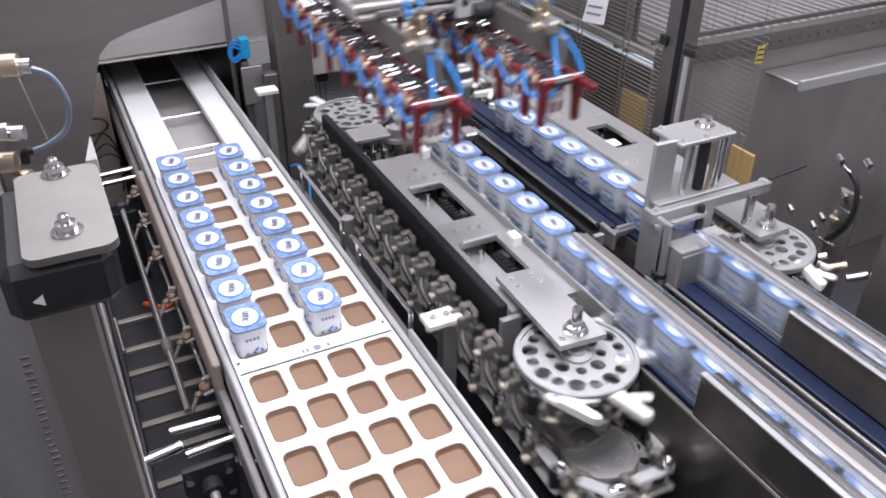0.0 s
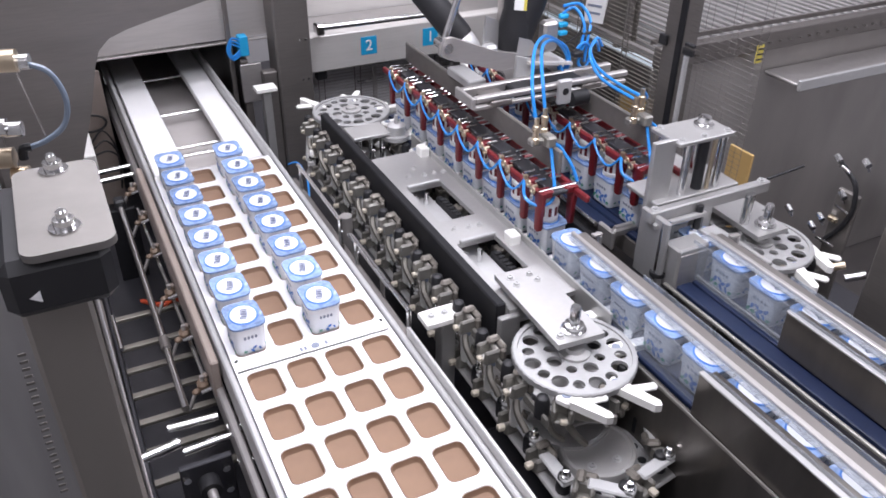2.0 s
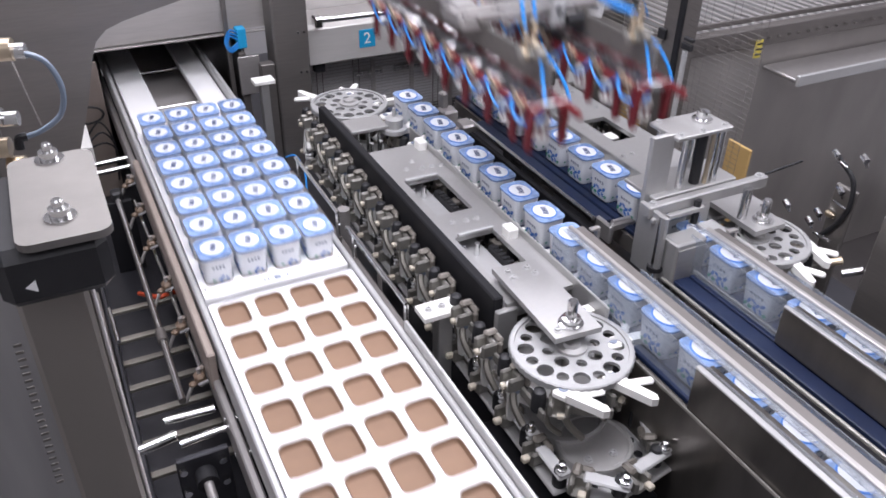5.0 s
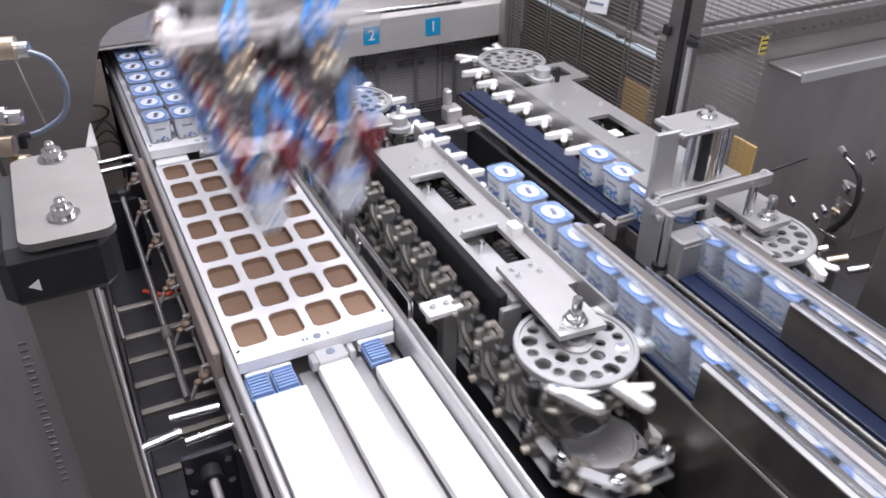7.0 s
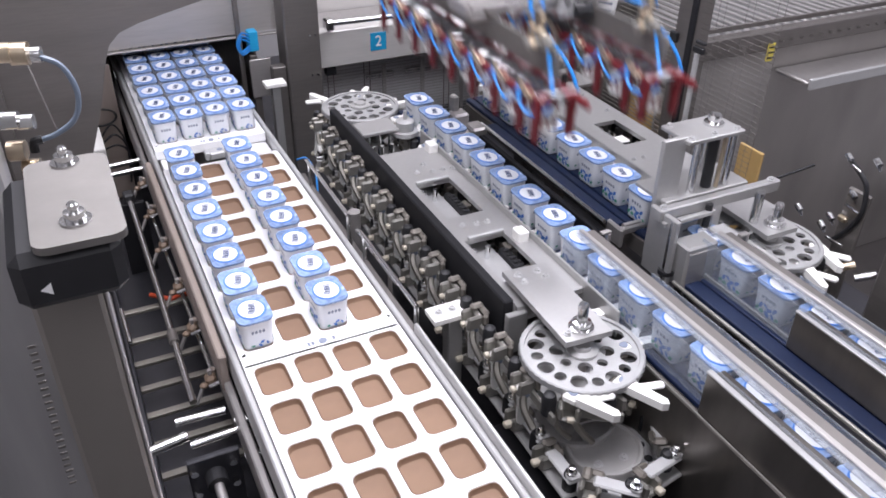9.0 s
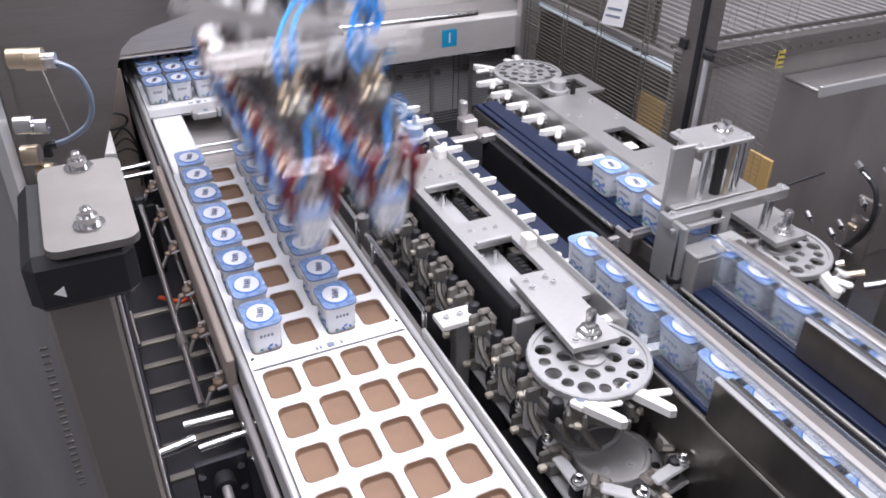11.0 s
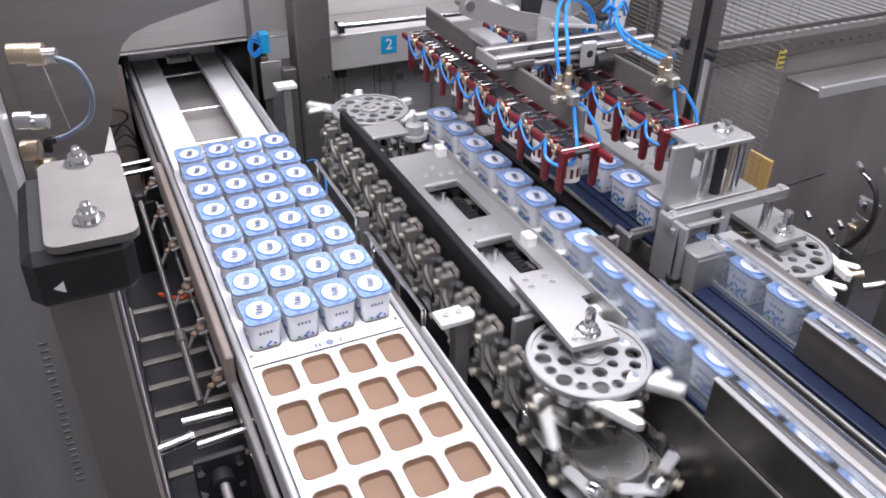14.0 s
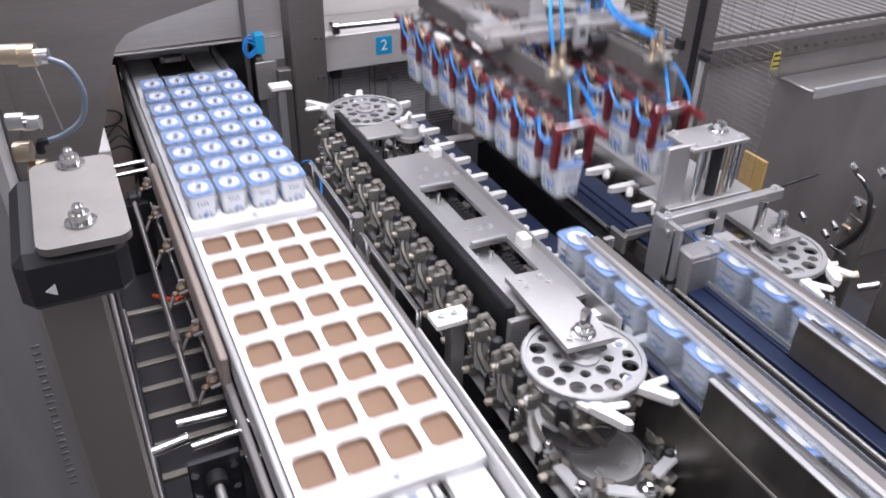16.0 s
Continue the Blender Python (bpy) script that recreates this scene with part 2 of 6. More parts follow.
def loft(bm, rings, cap_low=True, cap_high=True):
    vs = [[bm.verts.new(p) for p in ring] for ring in rings]
    n = len(vs[0])
    for a, b in zip(vs, vs[1:]):
        for i in range(n):
            j = (i + 1) % n
            bm.faces.new((a[i], a[j], b[j], b[i]))
    if cap_low:
        bm.faces.new(vs[0][::-1])
    if cap_high:
        bm.faces.new(vs[-1])
    return vs


def prism(outline, axis, lo, hi):
    """A flat outline, extruded along axis x, y or z from lo to hi."""
    def P(a, b, d):
        return {"x": (d, a, b), "y": (a, d, b), "z": (a, b, d)}[axis]
    bm = bmesh.new()
    loft(bm, [[P(a, b, lo) for a, b in outline], [P(a, b, hi) for a, b in outline]])
    bmesh.ops.recalc_face_normals(bm, faces=bm.faces)
    return bm


def holed_plate(x0, x1, y0, y1, z0, z1, holes):
    """A plate with rectangular holes (x0, x1, y0, y1) cut right through."""
    xs = sorted({x0, x1, *[h[0] for h in holes], *[h[1] for h in holes]})
    ys = sorted({y0, y1, *[h[2] for h in holes], *[h[3] for h in holes]})
    bm = bmesh.new()

    def solid(i, j):
        if not (0 <= i < len(xs) - 1 and 0 <= j < len(ys) - 1):
            return False
        cx, cy = (xs[i] + xs[i + 1]) / 2, (ys[j] + ys[j + 1]) / 2
        return not any(h[0] < cx < h[1] and h[2] < cy < h[3] for h in holes)
    def quad(*p):
        bm.faces.new([bm.verts.new(q) for q in p])
    for i in range(len(xs) - 1):
        for j in range(len(ys) - 1):
            if not solid(i, j):
                continue
            a, b, c, d = xs[i], xs[i + 1], ys[j], ys[j + 1]
            quad((a, c, z1), (b, c, z1), (b, d, z1), (a, d, z1))
            quad((a, d, z0), (b, d, z0), (b, c, z0), (a, c, z0))
            if not solid(i - 1, j):
                quad((a, d, z1), (a, d, z0), (a, c, z0), (a, c, z1))
            if not solid(i + 1, j):
                quad((b, c, z1), (b, c, z0), (b, d, z0), (b, d, z1))
            if not solid(i, j - 1):
                quad((a, c, z1), (a, c, z0), (b, c, z0), (b, c, z1))
            if not solid(i, j + 1):
                quad((b, d, z1), (b, d, z0), (a, d, z0), (a, d, z1))
    bmesh.ops.remove_doubles(bm, verts=bm.verts, dist=1e-5)
    bmesh.ops.recalc_face_normals(bm, faces=bm.faces)
    return bm


def bolt_mesh(r=0.006, h=0.006, mat_=None):
    bm = bmesh.new()
    lathe(bm, [(r * 1.5, 0), (r * 1.5, h * 0.25), (r, h * 0.26), (r, h), (r * 0.55, h), (r * 0.5, h * 0.6)], 12)
    return mesh_of("bolt", bm, mat_ or CHROME)


BOLT = bolt_mesh(mat_=ALU_PALE)
RIVET = bolt_mesh(0.005, 0.004, STEEL_DARK)


def bolt(parent, at):
    return part("bolt", BOLT, None, parent, at=at)


# ---- timing of the machine ----
PX, PY = 0.075, 0.1046          # cup spacing across and along
LIDZ_TRAY, LIDZ_LANE = 0.068, 0.095
XA, XB = 0.692, 0.952           # the two cup lanes
SLOT0 = 0.755                   # far end of the pick row


def lerp(rows, t):
    if t <= rows[0][0]:
        return rows[0][1]
    for (t0, v0), (t1, v1) in zip(rows, rows[1:]):
        if t <= t1:
            return v0 + (v1 - v0) * (t - t0) / (t1 - t0)
    return rows[-1][1]


LOT = 8 * PY
LANE_A = [(0, 0.629), (0.36, 0.755), (2.15, 0.755), (2.4, LOT - 0.009), (2.7, LOT + 0.098), (3.0, LOT + 0.203), (3.5, LOT + 0.37), (4.2, LOT + 0.60), (4.65, LOT + 0.755),
          (6.05, LOT + 0.755), (6.3, 2 * LOT - 0.008), (6.6, 2 * LOT + 0.093), (7.1, 2 * LOT + 0.245), (7.4, 2 * LOT + 0.335), (8.0, 2 * LOT + 0.545), (8.4, 2 * LOT + 0.683), (8.62, 2 * LOT + 0.755),
          (12.05, 2 * LOT + 0.755), (12.2, 3 * LOT - 0.04), (12.4, 3 * LOT + 0.026), (12.7, 3 * LOT + 0.123), (13.0, 3 * LOT + 0.228), (14.5, 3 * LOT + 0.755), (15.9, 3 * LOT + 0.755), (16.0, 4 * LOT - 0.06)]
LANE_B = [(0, 0.629), (0.36, 0.755), (2.15, 0.755), (2.4, LOT - 0.02), (2.7, LOT + 0.084), (3.0, LOT + 0.18), (3.5, LOT + 0.348), (4.2, LOT + 0.60), (4.65, LOT + 0.755),
          (6.05, LOT + 0.755), (6.3, 2 * LOT - 0.02), (6.6, 2 * LOT + 0.076), (7.1, 2 * LOT + 0.233), (7.4, 2 * LOT + 0.328), (8.0, 2 * LOT + 0.55), (8.4, 2 * LOT + 0.68), (8.62, 2 * LOT + 0.755),
          (10.15, 2 * LOT + 0.755), (10.4, 3 * LOT + 0.01), (10.8, 3 * LOT + 0.151), (11.2, 3 * LOT + 0.272), (11.6, 3 * LOT + 0.406), (12.0, 3 * LOT + 0.54), (12.4, 3 * LOT + 0.68), (12.62, 3 * LOT + 0.755), (15.9, 3 * LOT + 0.755), (16.0, 4 * LOT - 0.06)]
TRAYS = [
    [(0, 0), (4.3, 0), (4.8, 0.14), (5.3, 0.40), (6.0, 0.92), (6.2, 0.96), (8.7, 0.97), (9.4, 1.05), (10.8, 1.29), (11.0, 1.335), (12.5, 1.60), (13.5, 1.84), (14.3, 1.86), (16.0, 1.87)],
    [(0, -0.864), (4.3, -0.864), (4.8, -0.74), (5.3, -0.50), (6.0, -0.03), (6.2, 0), (14.62, 0), (15.0, 0.10), (15.5, 0.24), (15.8, 0.40), (16.0, 0.54)],
    [(0, -2.6), (6.2, -2.3), (7.1, -1.46), (7.4, -1.244), (7.6, -1.16), (7.8, -1.085), (8.0, -0.996), (8.2, -0.909), (8.32, -0.872), (8.42, -0.864), (14.62, -0.864), (15.0, -0.764), (15.5, -0.624), (15.8, -0.475), (16.0, -0.362)],
]
# tool: seconds, x of the first bar, x of the second bar, height over the resting lids, y shift


def tool_carry(t0, c0, c1):
    """Lift from the lanes about t0, swing over and set down on the tray columns at x = c0, c1."""
    d = c0 - PX
    return [(t0 - 0.08, XA, XB, 0, 0), (t0, XA, XB, 0.020, 0), (t0 + 0.1, XA - 0.003, XB - 0.010, 0.088, 0), (t0 + 0.2, XA - 0.015, XB - 0.040, 0.156, 0), (t0 + 0.3, 0.66, 0.845, 0.230, 0), (t0 + 0.4, 0.59, 0.751, 0.288, 0),
            (t0 + 0.5, 0.49 + d * 0.3, 0.635 + d * 0.3, 0.31, 0), (t0 + 0.6, 0.368 + d * 0.5, 0.518 + d * 0.5, 0.308, -0.005), (t0 + 0.7, 0.25 + d * 0.7, 0.40 + d * 0.7, 0.288, -0.01), (t0 + 0.8, 0.16 + d * 0.9, 0.31 + d * 0.9, 0.245, -0.015),
            (t0 + 0.9, 0.10 + d, 0.25 + d, 0.155, -0.02), (t0 + 1.0, c0 + 0.003, c1 + 0.003, 0.11, -0.02), (t0 + 1.1, c0, c1, 0.065, -0.02), (t0 + 1.25, c0, c1, LIDZ_TRAY - LIDZ_LANE, -0.02)]


def tool_back(t0, c0, c1, rest):
    """Let go of the cups, lift about t0 and swing back over the lanes."""
    d = c0
    return [(t0 - 0.15, c0, c1, LIDZ_TRAY - LIDZ_LANE, -0.02), (t0 - 0.07, c0, c1, 0.0, -0.02), (t0 + 0.03, c0, c1, 0.072, -0.02), (t0 + 0.12, c0, c1, 0.115, -0.02), (t0 + 0.22, c0 + 0.02, c1 + 0.03, 0.165, -0.015),
            (t0 + 0.32, c0 + 0.08, c1 + 0.11, 0.215, -0.01), (t0 + 0.42, c0 + 0.17, c1 + 0.235, 0.27, 0),
            (t0 + 0.52, 0.30 + d * 0.5, 0.535 + d * 0.5, 0.315, 0), (t0 + 0.62, 0.405 + d * 0.4, 0.66 + d * 0.4, 0.333, 0), (t0 + 0.82, 0.585, 0.85, 0.28, 0), (t0 + 1.02, 0.675, 0.94, 0.13, 0), (t0 + 1.2, XA, XB, rest, 0)]


C02, C13 = (0.0, 0.15), (0.075, 0.225)
TOOL = [(0.0, 0.40, 0.672, 0.252, 0), (0.2, 0.485, 0.755, 0.275, 0), (0.4, 0.565, 0.83, 0.288, 0), (0.6, 0.642, 0.907, 0.278, 0), (0.8, 0.68, 0.945, 0.218, 0), (1.0, XA, XB, 0.105, 0), (1.2, XA, XB, 0.015, 0), (1.35, XA, XB, 0, 0)]
TOOL += tool_carry(2.2, *C13) + tool_back(4.05, *C13, 0.02) + [(5.6, XA, XB, 0, 0)] + tool_carry(6.165, *C02) + tool_back(8.08, *C02, 0.02) + [(9.6, XA, XB, 0, 0)]
TOOL += tool_carry(10.14, *C13) + tool_back(12.02, *C13, 0.10) + [(14.75, XA, XB, 0.10, 0), (14.9, XA, XB, 0.05, 0), (15.08, XA, XB, 0, 0), (15.67, XA, XB, 0, 0), (15.8, XA, XB, 0.055, 0), (15.9, XA, XB - 0.004, 0.10, 0), (16.0, XA - 0.008, XB - 0.02, 0.155, 0)]
PICKS = [(2.12, 3.45), (6.085, 7.415), (10.06, 11.39), (15.67, 99)]
TOOL_Y = SLOT0 - 3.5 * PY


def tool_at(t):
    return [lerp([(r[0], r[k]) for r in TOOL], t) for k in (1, 2, 3, 4)]


# ---- setting ----
floor = part("floor", span(-2.5, 3.5, -4.0, 3.6, -1.0, -0.9, 0), DARK_FLOOR)
tagged(floor, "dark hall floor under the machine", "floor", kind="structure")
for nm, a in (("wall_north", (-2.5, 3.5, 3.5, 3.6, -0.9, 3.0)), ("wall_south", (-2.5, 3.5, -4.0, -3.9, -0.9, 3.0)), ("wall_east", (3.4, 3.5, -3.9, 3.5, -0.9, 3.0)), ("wall_west", (-2.5, -2.4, -3.9, 3.5, -0.9, 3.0))):
    tagged(part(nm, span(*a, 0), WALL), "plain grey hall wall", "wall", kind="structure")
tagged(part("ceiling", span(-2.5, 3.5, -4.0, 3.6, 3.0, 3.1, 0), WALL), "plain grey hall ceiling", "ceiling", kind="structure")
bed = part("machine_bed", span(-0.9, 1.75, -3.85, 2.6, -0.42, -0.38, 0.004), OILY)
tagged(bed, "dark steel bed plate under the conveyors", "machine bed", kind="structure")


# ---- tray conveyor ----
def tray_conveyor():
    c = empty("tray_conveyor", (0, 0, -0.38))
    tagged(c, "white slide strips between steel side rails of a tray conveyor", "conveyor")
    off = Vector((0, 0, 0.38))

    def add(nm, bm, m, label=""):
        ob = part(nm, bm, m, c, label)
        ob.location = off
        return ob
    Z0, Z1 = -0.055, -0.029
    for x0, x1, y0, y1 in ((-0.034, 0.062, -3.6, -0.155), (0.098, 0.160, -3.6, -0.10), (0.196, 0.268, -3.6, -0.165), (-0.034, 0.055, -0.09, 2.6), (0.190, 0.268, -0.09, 2.6)):
        add("slide_strip", span(x0, x1, y0, y1, Z0, Z1, 0.003), SLIDE, "white plastic slide strip")
    for x0 in (-0.035, 0.013, 0.196):
        bm = bmesh.new()
        box(bm, (x0 + 0.02, -0.117, Z1 - 0.016), (0.044, 0.064, 0.012), 0.001)
        pad = add("ribbed_pad", bm, BLUE_PAD, "pale blue ribbed plastic belt pad")
        for k in range(7):
            part("rib", B((x0 + 0.02, -0.142 + k * 0.0085, Z1 - 0.006), (0.040, 0.005, 0.012), 0.0015), BLUE_PAD, pad)
    add("centre_channel", span(0.0635, 0.0965, -3.6, -0.09, -0.09, -0.060, 0.002), ALU)
    add("centre_channel", span(0.1615, 0.1945, -3.6, -0.09, -0.09, -0.060, 0.002), ALU)
    add("bed_pan", span(-0.05, 0.28, -3.6, 2.6, -0.11, -0.10, 0.002), HOOD)
    for x0, x1 in ((-0.058, -0.046), (0.272, 0.284)):
        add("side_rail", span(x0, x1, -3.6, 2.6, -0.07, 0.004, 0.003), ALU_PALE, "pale worn side rail")
    add("side_rail", span(0.284, 0.292, -1.1, -0.12, -0.05, 0.024, 0.002), ALU, "raised guide rail")
    add("outer_beam", span(-0.078, -0.062, -0.02, 0.88, -0.10, -0.012, 0.003), PINKISH, "worn pinkish plastic edge strip")
    add("outer_beam", span(-0.075, -0.060, -1.1, 2.6, -0.15, -0.075, 0.003), STEEL)
    for y0, y1 in ((-0.09, 0.22), (0.30, 0.62)):
        bm = R((0.305, y0, 0.035), (0.305, y1, 0.035), 0.005)
        rod(bm, (0.305, y0 + 0.004, 0.035), (0.305, y0 + 0.004, -0.03), 0.005)
        rod(bm, (0.305, y1 - 0.02, 0.035), (0.305, y1 - 0.02, -0.03), 0.005)
        add("guide_rod", bm, CHROME, "polished guide rod")
        add("guide_plate", span(0.294, 0.312, y0, y1, -0.05, -0.03, 0.002), STEEL_DARK)
    for y in (-0.9, -0.4, 0.1, 0.6, 1.1, 1.6):
        add("leg", span(-0.03, 0.0, y, y + 0.03, -0.38, -0.11, 0.002), STEEL_DARK)
        add("leg", span(0.23, 0.26, y, y + 0.03, -0.38, -0.11, 0.002), STEEL_DARK)
        add("cross_bar", span(-0.05, 0.27, y, y + 0.025, -0.135, -0.11, 0.002), STEEL)
    # far cross rods seen between the strips
    for y in (1.02, 1.08, 1.35, 1.70):
        add("cross_rod", R((-0.05, y, -0.07), (0.28, y, -0.07), 0.006), CHROME)
    return c


tray_conveyor()


# ---- trays ----
def tray_plate_mesh():
    bm = bmesh.new()
    z1, z0 = 0.0, -0.025
    hx, hy, r = 0.0285, 0.0395, 0.013
    N = 4
    ring = rrect(hx, hy, r, N)
    n = len(ring)

    def outer(i, j):
        # the cell's rim, one point for each point of the hole's outline
        pts = []
        for px, py in ring:
            s = min(PX / 2 / max(abs(px), 1e-6), PY / 2 / max(abs(py), 1e-6))
            if len(pts) % (N + 1) == N // 2:
                pts.append((math.copysign(PX / 2, px), math.copysign(PY / 2, py)))
            else:
                pts.append((px * s, py * s))
        return pts
    for i in range(4):
        for j in range(8):
            cx, cy = i * PX, j * PY
            o = outer(i, j)
            vo = [bm.verts.new((cx + x, cy + y, z1)) for x, y in o]
            va = [bm.verts.new((cx + x * 1.05, cy + y * 1.04, z1)) for x, y in ring]
            vb = [bm.verts.new((cx + x, cy + y, z1 - 0.003)) for x, y in ring]
            vc = [bm.verts.new((cx + x * 0.96, cy + y * 0.97, z1 - 0.020)) for x, y in ring]
            for A_, B_ in ((vo, va), (va, vb), (vb, vc)):
                for k in range(n):
                    q = (k + 1) % n
                    bm.faces.new((A_[k], A_[q], B_[q], B_[k]))
    # rim and skirt
    X0, X1, Y0, Y1 = -PX / 2, 3 * PX + PX / 2, -PY / 2, 7 * PY + PY / 2
    E0, E1, F0, F1 = -0.043, 0.268, -0.0838, 0.7797

    def strip(a, b, c, d):
        bm.faces.new([bm.verts.new(p) for p in (a, b, c, d)])
    strip((E0, F0, z1), (E1, F0, z1), (X1, Y0, z1), (X0, Y0, z1))
    strip((E1, F0, z1), (E1, F1, z1), (X1, Y1, z1), (X1, Y0, z1))
    strip((E1, F1, z1), (E0, F1, z1), (X0, Y1, z1), (X1, Y1, z1))
    strip((E0, F1, z1), (E0, F0, z1), (X0, Y0, z1), (X0, Y1, z1))
    for (ax, ay), (bx, by) in zip(((E0, F0), (E1, F0), (E1, F1), (E0, F1)), ((E1, F0), (E1, F1), (E0, F1), (E0, F0))):
        strip((ax, ay, z1), (ax, ay, z0), (bx, by, z0), (bx, by, z1))
    strip((E0, F0, z0), (E0, F1, z0), (E1, F1, z0), (E1, F0, z0))
    bmesh.ops.remove_doubles(bm, verts=bm.verts, dist=1e-5)
    bmesh.ops.recalc_face_normals(bm, faces=bm.faces)
    return mesh_of("plate", bm, TRAY_WHITE)


def tray():
    t = empty("cup_tray")
    tagged(t, "white plastic tray with brown rounded cup pockets", "tray", "trays on the conveyor")
    part("plate", tray_plate_mesh(), None, t)
    bm = bmesh.new()
    ring = rrect(0.0283, 0.0393, 0.013, 4)
    loft(bm, [[(x * k, y * k, z) for x, y in ring] for k, z in ((0.98, -0.018), (1.0, -0.0012), (0.965, -0.0008), (0.94, -0.0095), (0.90, -0.0115))])
    floor_me = mesh_of("pocket_floor", bm, CARTON)
    for i in range(4):
        for j in range(8):
            part("pocket_floor", floor_me, None, t, "brown pocket floor" if i + j == 0 else "", at=(i * PX, j * PY, 0))
    bm = bmesh.new()
    lathe(bm, [(0.008, 0.0), (0.008, 0.0015), (0.006, 0.002)], 14, (0.115, -0.068, 0))
    part("stud", bm, GREY_PRINT, t, "dark round stud")
    for dx in (-0.028, -0.020, 0.022):
        part("mark", B((0.115 + dx, -0.068, 0.0005), (0.005, 0.010, 0.001), 0), GREY_PRINT, t, "small dark printed mark")
    # pusher block behind the tray
    cb = bmesh.new()
    box(cb, (0.129, -0.104, -0.028), (0.062, 0.036, 0.022), 0.003)
    part("pusher_block", cb, ALU_PALE, t, "pale pusher block")
    for x in (0.091, 0.167):
        part("pusher_ear", B((x, -0.112, -0.024), (0.012, 0.028, 0.024), 0.002), ALU_PALE, t)
    bm = bmesh.new()
    lathe(bm, [(0.009, 0.0), (0.009, 0.001), (0.007, 0.002)], 14, (0.129, -0.102, -0.0175))
    part("screw_head", bm, GREY_PRINT, t)
    return t


tray_things = [tray() for _ in range(1)]
for k in (1, 2):
    tray_things.append(copy_thing(tray_things[0], pose(0, TRAYS[k][0][1], 0)))


# ---- cups ----
CUP_H = 0.076


def cup():
    """Origin at the middle of the lid's top."""
    c = empty("cup")
    tagged(c, "white rounded-square plastic cup with a pale blue foil lid", "cup", "cups on tray and lanes")
    bm = bmesh.new()
    rings = []
    for z, hx, hy, r in ((-CUP_H, 0.0262, 0.0330, 0.011), (-CUP_H + 0.004, 0.0282, 0.0350, 0.012), (-0.012, 0.0316, 0.0396, 0.013), (-0.0065, 0.0320, 0.0400, 0.013)):
        rings.append([(x, y, z) for x, y in rrect(hx, hy, r, 4)])
    loft(bm, rings)
    part("body", bm, CUP_WHITE, c)
    bm = bmesh.new()
    rings = []
    for z, hx, hy, r in ((-0.0065, 0.0322, 0.0402, 0.015), (-0.0062, 0.0345, 0.0432, 0.017), (-0.0040, 0.0348, 0.0435, 0.017), (-0.0018, 0.0340, 0.0427, 0.016), (-0.0026, 0.0305, 0.0390, 0.015)):
        rings.append([(x, y, z) for x, y in rrect(hx, hy, r, 4)])
    loft(bm, rings)
    lid = part("lid", bm, LID_BLUE, c, "pale blue foil lid")
    bm = bmesh.new()
    loft(bm, [[(0.0245 * math.cos(a), 0.0285 * math.sin(a), z) for a in [2 * math.pi * k / 28 for k in range(28)]] for z in (-0.003, -0.0012)])
    part("label_oval", bm, LABEL, lid, "white oval label")
    bm = bmesh.new()
    ang = [2 * math.pi * k / 28 for k in range(28)]
    loft(bm, [[(rx * math.cos(a), ry * math.sin(a), z) for a in ang] for rx, ry, z in ((0.0245, 0.0285, -0.0026), (0.0247, 0.0287, -0.0010), (0.0275, 0.0320, -0.0012), (0.0277, 0.0322, -0.0026))], False, False)
    bmesh.ops.recalc_face_normals(bm, faces=bm.faces)
    part("oval_border", bm, PRINT_BLUE, lid, "blue printed ring round the label")
    bm = bmesh.new()
    tilt = pose(0, 0, 0, 0, 0, -108)
    for k in range(4):
        x = -0.0120 + k * 0.0080
        box(bm, (x - 0.0026, 0.001, -0.0009), (0.0018, 0.0125, 0.0012), 0)
        box(bm, (x + 0.0024, 0.001, -0.0009), (0.0017, 0.0125 if k % 2 else 0.008, 0.0012), 0)
        box(bm, (x, -0.0046 + 0.0054 * (k % 3), -0.0008), (0.0060, 0.0018, 0.0012), 0)
    bmesh.ops.transform(bm, matrix=tilt, verts=bm.verts)
    part("logo", bm, PRINT_NAVY, lid, "dark printed mark")
    # printed bands and leaves on the four sides
    def side_pt(face, u, v):
        k = (v + CUP_H) / CUP_H
        hx, hy = 0.0280 + 0.0040 * k + 0.0006, 0.0348 + 0.0055 * k + 0.0006
        return {"-y": (u, -hy, v), "+y": (-u, hy, v), "-x": (-hx, -u, v), "+x": (hx, u, v)}[face]
    def leaf(bm, face, u, v, a, b, tilt):
        vs = []
        for k in range(10):
            t = 2 * math.pi * k / 10
            du, dv = a * math.cos(t), b * math.sin(t)
            vs.append(bm.verts.new(side_pt(face, u + du * math.cos(tilt) - dv * math.sin(tilt), v + du * math.sin(tilt) + dv * math.cos(tilt))))
        bm.faces.new(vs)
    text, blue, green = bmesh.new(), bmesh.new(), bmesh.new()
    for face in ("-y", "+y", "-x", "+x"):
        wide = 1.0 if face[1] == "y" else 1.35
        for k in range(4):
            leaf(text, face, (-0.0105 + k * 0.007) * wide, -0.029, 0.0027 * wide, 0.0042, 0)
        s = 1.0 if face[1] == "x" else 0.62
        leaf(blue, face, 0.006, -0.052 - (1 - s) * 0.010, 0.0085 * s, 0.0042 * s, 0.6)
        leaf(blue, face, 0.002, -0.063, 0.0085 * s, 0.0040 * s, 2.3)
        leaf(blue, face, 0.016, -0.060, 0.0070 * s, 0.0036 * s, 2.0)
        if s == 1.0:
            leaf(blue, face, -0.016, -0.050, 0.0075, 0.0038, 1.2)
            leaf(blue, face, 0.020, -0.045, 0.0080, 0.0040, 0.9)
            leaf(blue, face, -0.004, -0.046, 0.0075, 0.0034, 2.6)
            leaf(green, face, -0.024, -0.060, 0.0070, 0.0035, 1.0)
